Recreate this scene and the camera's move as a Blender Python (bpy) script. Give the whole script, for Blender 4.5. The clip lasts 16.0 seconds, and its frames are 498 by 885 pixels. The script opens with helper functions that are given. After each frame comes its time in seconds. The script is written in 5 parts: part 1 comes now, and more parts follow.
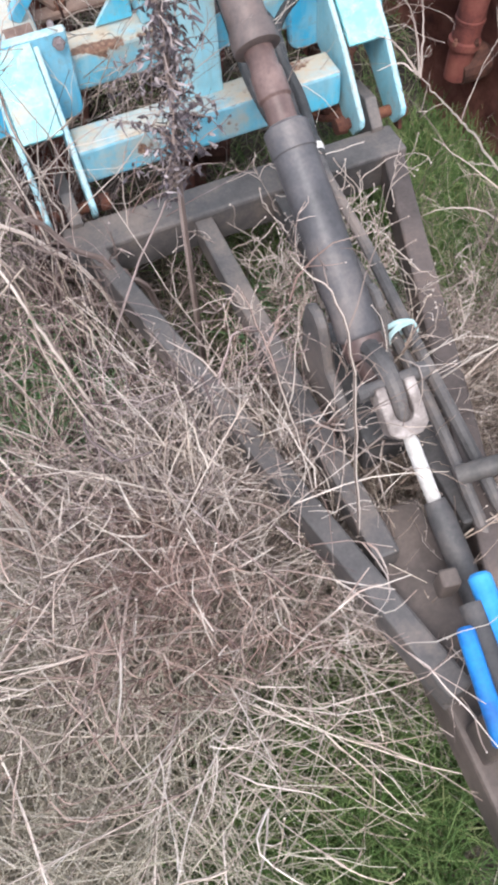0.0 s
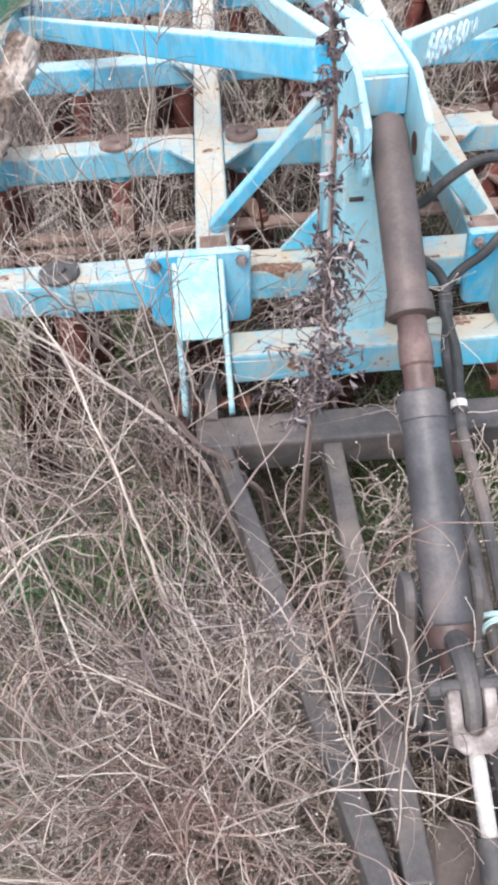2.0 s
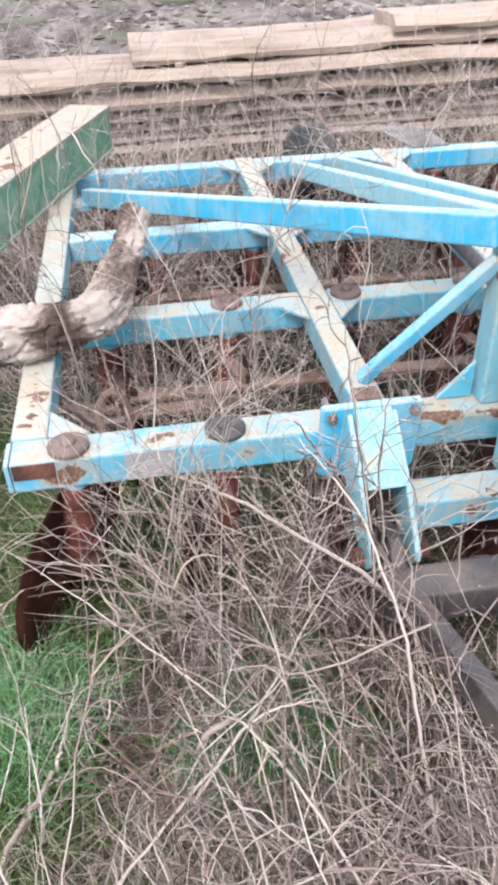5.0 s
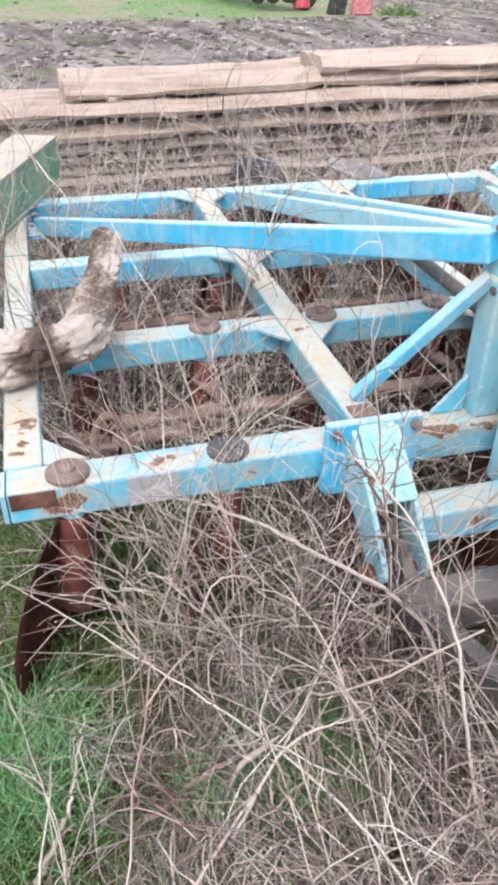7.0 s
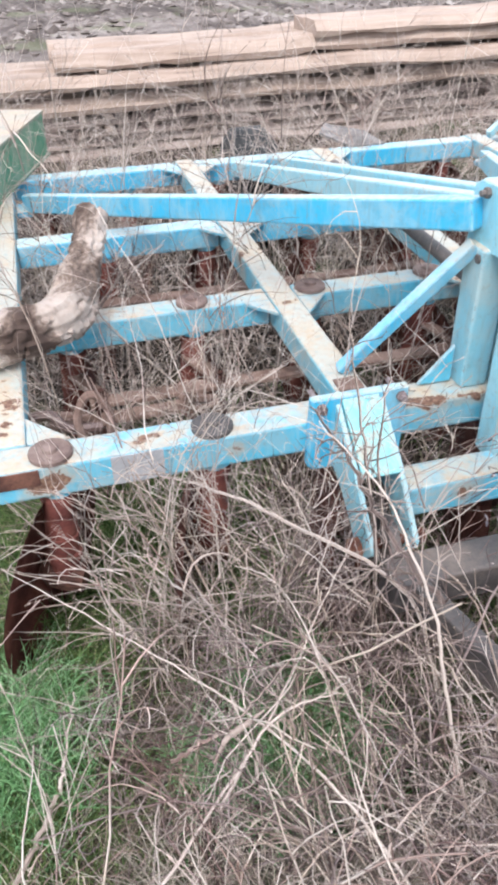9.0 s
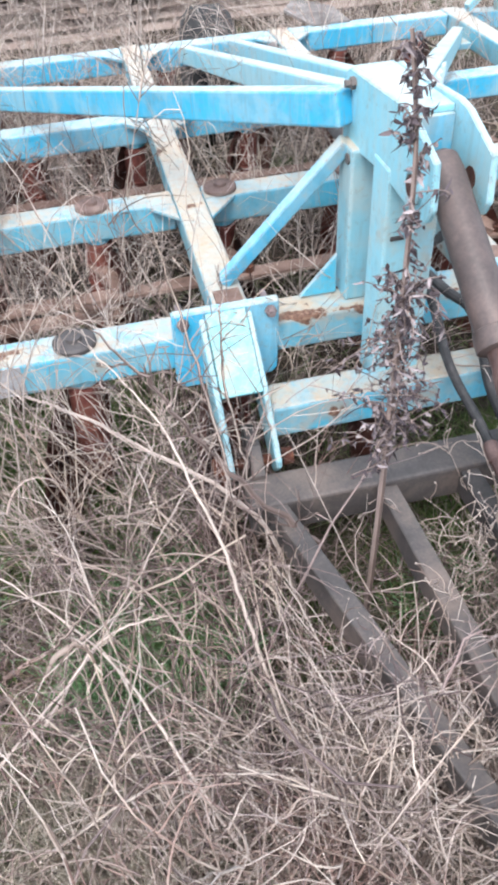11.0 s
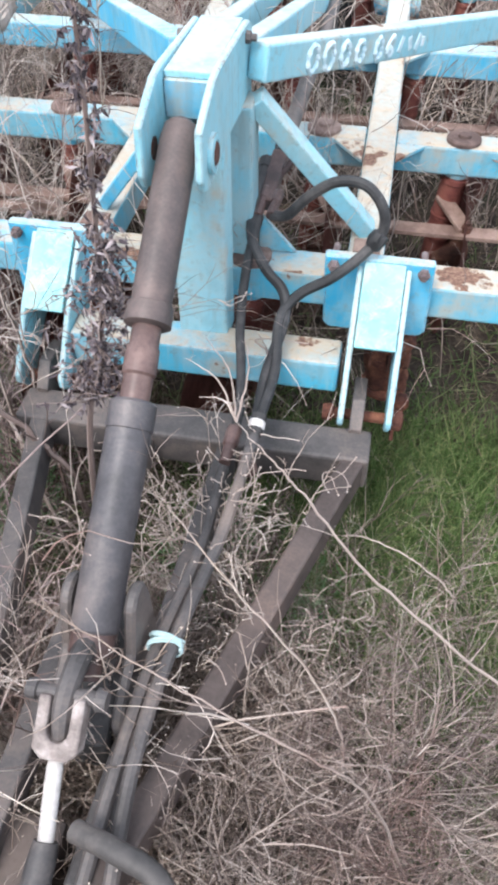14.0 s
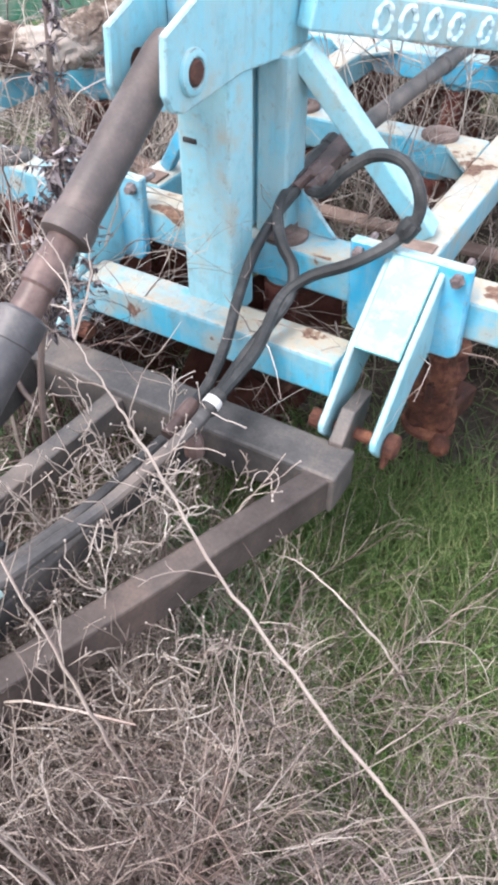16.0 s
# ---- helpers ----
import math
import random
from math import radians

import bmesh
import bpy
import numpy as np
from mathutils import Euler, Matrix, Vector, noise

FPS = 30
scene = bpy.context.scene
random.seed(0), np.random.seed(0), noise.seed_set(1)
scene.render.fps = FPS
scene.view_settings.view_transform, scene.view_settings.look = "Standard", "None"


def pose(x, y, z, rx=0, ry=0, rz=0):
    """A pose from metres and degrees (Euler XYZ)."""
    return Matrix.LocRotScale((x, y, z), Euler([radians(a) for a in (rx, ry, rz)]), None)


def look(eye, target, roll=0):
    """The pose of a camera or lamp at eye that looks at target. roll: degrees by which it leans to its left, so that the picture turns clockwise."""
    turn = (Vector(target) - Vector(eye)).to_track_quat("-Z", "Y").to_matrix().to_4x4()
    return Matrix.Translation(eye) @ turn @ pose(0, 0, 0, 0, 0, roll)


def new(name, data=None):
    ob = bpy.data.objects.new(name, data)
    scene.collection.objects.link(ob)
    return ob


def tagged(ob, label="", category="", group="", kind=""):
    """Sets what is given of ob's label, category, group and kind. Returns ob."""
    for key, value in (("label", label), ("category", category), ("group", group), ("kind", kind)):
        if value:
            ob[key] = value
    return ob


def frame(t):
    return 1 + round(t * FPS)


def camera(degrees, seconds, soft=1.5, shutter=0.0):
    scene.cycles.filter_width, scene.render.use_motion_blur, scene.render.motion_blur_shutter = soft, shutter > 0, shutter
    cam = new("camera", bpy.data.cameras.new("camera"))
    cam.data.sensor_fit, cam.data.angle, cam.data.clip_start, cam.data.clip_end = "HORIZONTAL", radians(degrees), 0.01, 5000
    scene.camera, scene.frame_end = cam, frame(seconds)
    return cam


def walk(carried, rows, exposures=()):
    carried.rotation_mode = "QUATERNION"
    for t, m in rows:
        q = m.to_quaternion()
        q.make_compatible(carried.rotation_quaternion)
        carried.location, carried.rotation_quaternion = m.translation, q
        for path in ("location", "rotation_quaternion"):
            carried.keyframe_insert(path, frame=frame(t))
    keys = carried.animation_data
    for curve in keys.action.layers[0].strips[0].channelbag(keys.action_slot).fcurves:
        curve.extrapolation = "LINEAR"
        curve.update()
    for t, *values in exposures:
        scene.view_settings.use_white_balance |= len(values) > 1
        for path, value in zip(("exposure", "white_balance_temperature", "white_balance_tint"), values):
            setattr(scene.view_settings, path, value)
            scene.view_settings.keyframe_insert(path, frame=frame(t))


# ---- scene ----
cam = camera(37.0, 16.0, 3.8)
EXPOSURE = 1.04
PATH = [
    (0, (-0.412, -1.681, 1.672), (-0.155, -0.717, -0.062), -7.5),
    (0.5, (-0.352, -1.681, 1.642), (-0.221, -0.693, -0.092), -10.4),
    (1, (-0.298, -1.632, 1.661), (-0.296, -0.484, 0.023), -11.5),
    (1.5, (-0.318, -1.584, 1.709), (-0.336, -0.323, 0.157), -8.2),
    (2, (-0.301, -1.568, 1.719), (-0.301, -0.206, 0.255), -4.4),
    (2.5, (-0.328, -1.544, 1.763), (-0.373, -0.157, 0.323), -3.6),
    (3, (-0.432, -1.514, 1.767), (-0.463, -0.074, 0.38), -2.9),
    (3.5, (-0.595, -1.515, 1.799), (-0.531, -0.055, 0.433), -2.0),
    (4, (-0.7, -1.478, 1.751), (-0.654, 0.013, 0.419), -1.9),
    (6.3, (-1.081, -1.452, 1.742), (-0.574, 0.165, 0.68), -1.2),
    (6.5, (-1.092, -1.444, 1.735), (-0.597, 0.171, 0.666), -0.4),
    (7, (-1.099, -1.422, 1.702), (-0.656, 0.174, 0.582), 0.7),
    (7.5, (-1.097, -1.399, 1.661), (-0.691, 0.147, 0.459), 1.3),
    (8, (-1.093, -1.406, 1.669), (-0.7, 0.115, 0.431), 1.4),
    (8.5, (-1.081, -1.419, 1.7), (-0.688, 0.124, 0.491), 0.4),
    (9, (-1.039, -1.424, 1.699), (-0.628, 0.139, 0.521), -1.0),
    (9.5, (-0.931, -1.434, 1.714), (-0.452, 0.107, 0.532), -0.9),
    (9.7, (-0.874, -1.445, 1.722), (-0.383, 0.086, 0.533), -1.6),
    (11.8, (-0.442, -1.465, 1.668), (-0.382, -0.183, 0.134), -4.8),
    (12, (-0.378, -1.526, 1.689), (-0.363, -0.269, 0.133), -4.9),
    (12.5, (-0.217, -1.568, 1.68), (-0.264, -0.276, 0.154), -4.3),
    (13, (-0.015, -1.532, 1.712), (-0.069, -0.23, 0.195), -2.7),
    (13.5, (0.188, -1.526, 1.707), (0.048, -0.222, 0.196), -1.3),
    (14, (0.351, -1.497, 1.736), (0.114, -0.196, 0.236), 0.0),
    (14.5, (0.492, -1.471, 1.722), (0.034, -0.188, 0.258), -2.7),
    (15, (0.665, -1.479, 1.72), (0.071, -0.257, 0.252), -3.0),
    (15.5, (0.768, -1.454, 1.649), (0.198, -0.215, 0.186), 0.1),
    (16, (0.782, -1.298, 1.477), (0.044, -0.063, 0.088), -0.2),
]
walk(cam, [(t, look(eye, target, roll)) for t, eye, target, roll in PATH], [(0, EXPOSURE + 0.07, 6150, 10), (0.9, EXPOSURE + 0.2, 6150, 10), (2.2, EXPOSURE, 6150, 10), (4.2, EXPOSURE + 0.04, 6150, 10), (7.0, EXPOSURE - 0.02, 6150, 10), (8.4, EXPOSURE - 0.01, 6150, 10), (9.5, EXPOSURE + 0.01, 6150, 10), (11.9, EXPOSURE + 0.11, 6150, 10), (13.4, EXPOSURE + 0.03, 6150, 10), (15.2, EXPOSURE + 0.19, 6150, 10), (16, EXPOSURE + 0.33, 6150, 10)])

# ---- light ----
world = bpy.data.worlds.new("overcast_sky")
scene.world = world
world.use_nodes = True
wn, wl = world.node_tree.nodes, world.node_tree.links
wn.clear()
sky = wn.new("ShaderNodeTexSky")
sky.sky_type = "NISHITA"
sky.sun_disc = False
sky.sun_elevation, sky.sun_rotation = radians(58), radians(207)
sky.dust_density = 6.0
soft = wn.new("ShaderNodeMix")
soft.data_type = "RGBA"
soft.inputs[0].default_value = 0.7
soft.inputs[7].default_value = (6.2, 6.5, 7.0, 1)
bg = wn.new("ShaderNodeBackground")
bg.inputs[1].default_value = 0.15
wout = wn.new("ShaderNodeOutputWorld")
wl.new(sky.outputs[0], soft.inputs[6])
wl.new(soft.outputs[2], bg.inputs[0])
wl.new(bg.outputs[0], wout.inputs[0])
sun = new("sun", bpy.data.lights.new("sun", "SUN"))
sun.data.energy, sun.data.angle, sun.data.color = 1.3, radians(25), (1.0, 0.96, 0.9)
sun.matrix_world = look((-2.2, -4.6, 8), (0, 0, 0))


# ---- materials ----
def mat(name, rough=0.8, metal=0.0, spec=0.5):
    m = bpy.data.materials.new(name)
    m.use_nodes = True
    b = m.node_tree.nodes["Principled BSDF"]
    b.inputs["Roughness"].default_value, b.inputs["Metallic"].default_value = rough, metal
    b.inputs["Specular IOR Level"].default_value = spec
    return m, m.node_tree.nodes, m.node_tree.links, b


def tex(n, l, kind, scale, coord, **kw):
    t = n.new("ShaderNodeTex" + kind)
    t.inputs["Scale"].default_value = scale
    for k, v in kw.items():
        t.inputs[k].default_value = v
    l.new(coord, t.inputs["Vector"])
    return t


def ramp(n, l, src, stops):
    r = n.new("ShaderNodeValToRGB")
    e = r.color_ramp.elements
    while len(e) < len(stops):
        e.new(0.5)
    for el, (p, c) in zip(e, stops):
        el.position, el.color = p, (*c, 1) if len(c) == 3 else c
    l.new(src, r.inputs[0])
    return r.outputs[0]


def step(n, l, src, lo, hi):
    r = n.new("ShaderNodeMapRange")
    r.interpolation_type = "SMOOTHSTEP"
    r.inputs[1].default_value, r.inputs[2].default_value = lo, hi
    l.new(src, r.inputs[0])
    return r.outputs[0]


def mix(n, l, fac, a, b, kind="MIX"):
    m = n.new("ShaderNodeMix")
    m.data_type, m.blend_type = "RGBA", kind
    for sock, v in ((0, fac), (6, a), (7, b)):
        if isinstance(v, (int, float)):
            m.inputs[sock].default_value = v
        elif isinstance(v, tuple):
            m.inputs[sock].default_value = (*v, 1)
        else:
            l.new(v, m.inputs[sock])
    return m.outputs[2]


def maths(n, l, op, a, b=0.0):
    m = n.new("ShaderNodeMath")
    m.operation = op
    for i, v in enumerate((a, b)):
        if isinstance(v, (int, float)):
            m.inputs[i].default_value = v
        else:
            l.new(v, m.inputs[i])
    return m.outputs[0]


def bump(n, l, b, src, strength, dist):
    k = n.new("ShaderNodeBump")
    k.inputs["Strength"].default_value, k.inputs["Distance"].default_value = strength, dist
    l.new(src, k.inputs["Height"])
    l.new(k.outputs[0], b.inputs["Normal"])


def coords(n, l):
    """Object coordinates, moved by a random step for each object."""
    t, o, v = n.new("ShaderNodeTexCoord"), n.new("ShaderNodeObjectInfo"), n.new("ShaderNodeVectorMath")
    s = n.new("ShaderNodeVectorMath")
    s.operation = "SCALE"
    s.inputs[0].default_value = (13.1, 7.7, 5.3)
    l.new(o.outputs["Random"], s.inputs["Scale"])
    l.new(t.outputs["Object"], v.inputs[0])
    l.new(s.outputs[0], v.inputs[1])
    return v.outputs[0]


RUST_SPOTS = ((-1.235, 0.20, 0.658, 0.016), (-1.225, 0.30, 0.658, 0.014), (-0.86, 0.06, 0.655, 0.028), (-1.13, 0.0, 0.615, 0.022), (-0.70, 0.0, 0.61, 0.015), (-0.15, 0.0, 0.65, 0.026), (-0.07, 0.0, 0.648, 0.024), (-0.22, 0.01, 0.655, 0.02), (-0.21, -0.2, 0.52, 0.03), (0.60, 0.04, 0.655, 0.05), (0.20, 0.0, 0.65, 0.026), (-1.245, 0.16, 0.658, 0.012), (-1.243, 0.19, 0.658, 0.014), (-1.246, 0.24, 0.658, 0.013), (-1.22, 0.27, 0.658, 0.010), (-1.24, 0.42, 0.658, 0.015), (-1.15, 0.0, 0.6, 0.02), (-1.24, 0.35, 0.66, 0.05), (0.36, 0.62, 0.66, 0.055), (-0.36, 0.66, 0.66, 0.022), (-0.95, 0.05, 0.66, 0.03), (0.05, -0.2, 0.5, 0.03))


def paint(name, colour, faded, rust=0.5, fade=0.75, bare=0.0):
    """Old brushed paint: upper sides paled for bleaching and for sky light, worn at the edges, chipped and rusty in
    patches.
    """
    m, n, l, b = mat(name, 0.55)
    c = coords(n, l)
    big = tex(n, l, "Noise", 3.0, c, Detail=5.0, Roughness=0.6)
    mid = tex(n, l, "Noise", 14.0, c, Detail=6.0, Roughness=0.65)
    fine = tex(n, l, "Noise", 120.0, c, Detail=3.0)
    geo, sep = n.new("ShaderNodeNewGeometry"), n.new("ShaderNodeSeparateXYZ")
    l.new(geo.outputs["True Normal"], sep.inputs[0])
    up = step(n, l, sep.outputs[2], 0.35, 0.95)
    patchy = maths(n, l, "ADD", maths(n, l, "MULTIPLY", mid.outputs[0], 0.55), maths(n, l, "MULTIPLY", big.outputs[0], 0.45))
    # upward faces lightened in patches: bleaching plus the sky's light put into the colour
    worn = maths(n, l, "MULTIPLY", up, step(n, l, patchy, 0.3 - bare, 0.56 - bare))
    wash = tex(n, l, "Noise", 7.0, c, Detail=4.0, Roughness=0.55, Distortion=1.0)
    blotch = step(n, l, maths(n, l, "ADD", maths(n, l, "MULTIPLY", big.outputs[0], 0.55), maths(n, l, "MULTIPLY", wash.outputs[0], 0.45)), 0.43, 0.56)
    base = mix(n, l, maths(n, l, "MULTIPLY", blotch, 0.75), colour, tuple(0.5 * a + 0.5 * f for a, f in zip(colour, faded)))
    base = mix(n, l, maths(n, l, "MULTIPLY", step(n, l, mid.outputs[0], 0.5, 0.34), 0.4), base, tuple(0.7 * a for a in colour))
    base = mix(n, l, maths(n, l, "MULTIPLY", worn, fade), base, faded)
    # greyish and tan scurf on the bleached tops
    scurf = tex(n, l, "Noise", 26.0, c, Detail=7.0, Roughness=0.75, Distortion=0.8)
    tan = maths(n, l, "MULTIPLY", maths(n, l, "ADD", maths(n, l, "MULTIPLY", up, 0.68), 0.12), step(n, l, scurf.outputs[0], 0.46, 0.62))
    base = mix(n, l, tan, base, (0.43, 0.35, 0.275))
    # vertical runs of dirt and chalky streaks
    mp = n.new("ShaderNodeMapping")
    mp.inputs["Scale"].default_value = (1.0, 1.0, 0.12)
    l.new(c, mp.inputs[0])
    run = tex(n, l, "Noise", 40.0, mp.outputs[0], Detail=4.0, Roughness=0.6)
    base = mix(n, l, maths(n, l, "MULTIPLY", step(n, l, run.outputs[0], 0.50, 0.70), 0.45), base, tuple(0.4 * a + 0.6 * f for a, f in zip(colour, (0.5, 0.51, 0.46))))
    base = mix(n, l, maths(n, l, "MULTIPLY", step(n, l, run.outputs[0], 0.46, 0.30), 0.5), base, tuple(0.5 * a + 0.5 * f for a, f in zip(colour, (0.26, 0.2, 0.15))))
    dirt = tex(n, l, "Noise", 45.0, c, Detail=5.0, Roughness=0.7)
    base = mix(n, l, maths(n, l, "MULTIPLY", step(n, l, dirt.outputs[0], 0.54, 0.74), 0.5), base, (0.24, 0.2, 0.17))
    chip = maths(n, l, "ADD", maths(n, l, "MULTIPLY", big.outputs[0], 0.6), maths(n, l, "MULTIPLY", mid.outputs[0], 0.4))
    chip = maths(n, l, "ADD", chip, maths(n, l, "MULTIPLY", up, 0.03))
    # each spot is longer along the beam, with a ragged outline
    ragged = tex(n, l, "Noise", 30.0, c, Detail=4.0, Roughness=0.6)
    pull = n.new("ShaderNodeVectorMath")
    pull.operation = "MULTIPLY_ADD"
    pull.inputs[1].default_value = (0.55, 1.0, 1.0)
    shove = n.new("ShaderNodeVectorMath")
    shove.operation = "SCALE"
    shove.inputs["Scale"].default_value = 0.05
    l.new(ragged.outputs["Color"], shove.inputs[0])
    l.new(n.new("ShaderNodeTexCoord").outputs["Object"], pull.inputs[0])
    l.new(shove.outputs[0], pull.inputs[2])
    raw = pull.outputs[0]
    for x, y, z, r in RUST_SPOTS:
        d = n.new("ShaderNodeVectorMath")
        d.operation = "DISTANCE"
        d.inputs[1].default_value = (0.55 * x + 0.025, y + 0.025, z + 0.025)
        l.new(raw, d.inputs[0])
        near = n.new("ShaderNodeMapRange")
        near.inputs[1].default_value, near.inputs[2].default_value = r * 1.7, r * 0.4
        near.inputs[3].default_value, near.inputs[4].default_value = 0.0, 0.13
        l.new(d.outputs["Value"], near.inputs[0])
        chip = maths(n, l, "ADD", chip, near.outputs[0])
    # rounded normals against flat ones show the edges
    rounded = n.new("ShaderNodeBevel")
    rounded.samples = 3
    rounded.inputs["Radius"].default_value = 0.007
    dot = n.new("ShaderNodeVectorMath")
    dot.operation = "DOT_PRODUCT"
    l.new(rounded.outputs[0], dot.inputs[0])
    l.new(geo.outputs["Normal"], dot.inputs[1])
    edgy = step(n, l, maths(n, l, "SUBTRACT", 1.0, dot.outputs["Value"]), 0.02, 0.16)
    base = mix(n, l, maths(n, l, "MULTIPLY", edgy, step(n, l, mid.outputs[0], 0.62, 0.42)), base, tuple(0.5 * f + 0.24 for f in faded))
    nicks = tex(n, l, "Noise", 55.0, c, Detail=4.0, Roughness=0.6)
    edgy = maths(n, l, "MULTIPLY", edgy, step(n, l, nicks.outputs[0], 0.5, 0.58))
    edge = 0.70 - 0.12 * rust
    rusty = ramp(n, l, fine.outputs[0], [(0.3, (0.085, 0.042, 0.03)), (0.55, (0.18, 0.098, 0.066)), (0.75, (0.3, 0.195, 0.135))])
    halo = step(n, l, chip, edge - 0.11, edge + 0.02)
    base = mix(n, l, maths(n, l, "MULTIPLY", halo, 0.55), base, (0.48, 0.34, 0.21))
    mask = step(n, l, chip, edge, edge + 0.03)
    mask = maths(n, l, "MAXIMUM", mask, maths(n, l, "MULTIPLY", edgy, 0.9))
    l.new(mix(n, l, mask, base, rusty), b.inputs["Base Color"])
    l.new(maths(n, l, "ADD", maths(n, l, "MULTIPLY", mask, 0.3), 0.5), b.inputs["Roughness"])
    bump(n, l, b, maths(n, l, "ADD", maths(n, l, "MULTIPLY", fine.outputs[0], 0.4), maths(n, l, "MULTIPLY", mask, -0.6)), 0.35, 0.002)
    return m


def rough_metal(name, dark, mid_c, light, rough=0.85, scale=9.0):
    m, n, l, b = mat(name, rough, 0.1)
    c = coords(n, l)
    big = tex(n, l, "Noise", scale, c, Detail=7.0, Roughness=0.65)
    fine = tex(n, l, "Noise", 150.0, c, Detail=4.0)
    mixv = maths(n, l, "ADD", maths(n, l, "MULTIPLY", big.outputs[0], 0.87), maths(n, l, "MULTIPLY", fine.outputs[0], 0.13))
    l.new(ramp(n, l, mixv, [(0.36, dark), (0.5, mid_c), (0.66, light)]), b.inputs["Base Color"])
    bump(n, l, b, mixv, 0.3, 0.002)
    return m


def plant_mat(name, stops, rough=0.8, stands=0.0):
    """Stems that differ one by one; stands: how far whole patches turn tan or dark maroon."""
    m, n, l, b = mat(name, rough, 0.0, 0.3)
    g = n.new("ShaderNodeNewGeometry")
    t = n.new("ShaderNodeTexCoord")
    nz = tex(n, l, "Noise", 30.0, t.outputs["Object"], Detail=3.0)
    v = maths(n, l, "ADD", maths(n, l, "MULTIPLY", g.outputs["Random Per Island"], 0.75), maths(n, l, "MULTIPLY", nz.outputs[0], 0.3))
    col = ramp(n, l, v, stops)
    if stands:
        patch = tex(n, l, "Noise", 2.6, t.outputs["Object"], Detail=3.0, Distortion=0.6)
        col = mix(n, l, maths(n, l, "MULTIPLY", step(n, l, patch.outputs[0], 0.5, 0.6), stands), col, mix(n, l, 1.0, col, (1.02, 0.98, 0.9), "MULTIPLY"))
        col = mix(n, l, maths(n, l, "MULTIPLY", step(n, l, patch.outputs[0], 0.46, 0.37), stands), col, mix(n, l, 1.0, col, (0.66, 0.52, 0.5), "MULTIPLY"))
    l.new(col, b.inputs["Base Color"])
    return m


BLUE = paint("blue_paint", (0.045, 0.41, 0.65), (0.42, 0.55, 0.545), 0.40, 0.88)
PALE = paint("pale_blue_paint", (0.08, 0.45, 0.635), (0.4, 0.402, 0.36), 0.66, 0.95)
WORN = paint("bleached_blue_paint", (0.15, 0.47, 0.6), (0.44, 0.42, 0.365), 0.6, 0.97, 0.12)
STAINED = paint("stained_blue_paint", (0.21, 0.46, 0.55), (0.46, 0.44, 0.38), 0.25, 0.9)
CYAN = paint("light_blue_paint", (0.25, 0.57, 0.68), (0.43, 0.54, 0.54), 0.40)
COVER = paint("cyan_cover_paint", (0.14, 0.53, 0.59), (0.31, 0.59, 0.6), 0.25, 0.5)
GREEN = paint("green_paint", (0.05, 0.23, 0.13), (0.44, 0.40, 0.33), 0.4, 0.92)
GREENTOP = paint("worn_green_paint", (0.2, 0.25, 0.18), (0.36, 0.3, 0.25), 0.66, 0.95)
LETTER = rough_metal("faded_white_lettering", (0.36, 0.56, 0.65), (0.56, 0.7, 0.75), (0.72, 0.8, 0.83), 0.7, 30.0)
RED = paint("red_paint", (0.5, 0.012, 0.04), (0.62, 0.16, 0.2), 0.1, 0.3)
RUST = rough_metal("rusty_steel", (0.025, 0.011, 0.009), (0.085, 0.035, 0.025), (0.23, 0.105, 0.07))
BLADE = rough_metal("maroon_rust_blade", (0.07, 0.024, 0.02), (0.145, 0.054, 0.042), (0.24, 0.105, 0.08))
RUSTBAR = rough_metal("dull_rusty_bar", (0.11, 0.065, 0.05), (0.21, 0.135, 0.11), (0.33, 0.23, 0.19))
BOLT = rough_metal("greyed_rusty_bolt", (0.09, 0.062, 0.06), (0.17, 0.13, 0.13), (0.3, 0.25, 0.25), 0.7, 30.0)
IRON = rough_metal("dusty_dark_iron", (0.034, 0.031, 0.031), (0.088, 0.079, 0.078), (0.2, 0.158, 0.138), 0.6, 3.5)
IRONDARK = rough_metal("dusty_dark_lug", (0.024, 0.022, 0.023), (0.052, 0.048, 0.049), (0.125, 0.107, 0.1), 0.6, 5.0)
BLACK = rough_metal("black_iron", (0.018, 0.017, 0.018), (0.045, 0.042, 0.042), (0.11, 0.1, 0.1), 0.65)
BARREL = rough_metal("worn_cylinder_paint", (0.036, 0.034, 0.038), (0.075, 0.070, 0.076), (0.16, 0.135, 0.13), 0.5, 5.0)
BROWNBARREL = rough_metal("rust_tinged_cylinder_paint", (0.035, 0.029, 0.030), (0.085, 0.066, 0.063), (0.17, 0.12, 0.108), 0.5, 4.0)
RODRUST = rough_metal("rusty_rod", (0.05, 0.03, 0.028), (0.105, 0.064, 0.058), (0.2, 0.13, 0.115), 0.45)
CLEVIS = rough_metal("dirty_steel", (0.12, 0.095, 0.088), (0.25, 0.21, 0.195), (0.46, 0.405, 0.385), 0.65, 22.0)
TUBING = rough_metal("dusty_grey_tube", (0.03, 0.028, 0.027), (0.06, 0.054, 0.052), (0.125, 0.108, 0.1), 0.6)
RUBBER = rough_metal("hose_rubber", (0.012, 0.012, 0.013), (0.028, 0.028, 0.03), (0.08, 0.075, 0.075), 0.6)
TAPE = rough_metal("grey_tape", (0.33, 0.33, 0.34), (0.42, 0.42, 0.44), (0.5, 0.5, 0.52), 0.7)
SHEET = rough_metal("weathered_board", (0.11, 0.095, 0.088), (0.2, 0.18, 0.17), (0.32, 0.29, 0.275), 0.85)
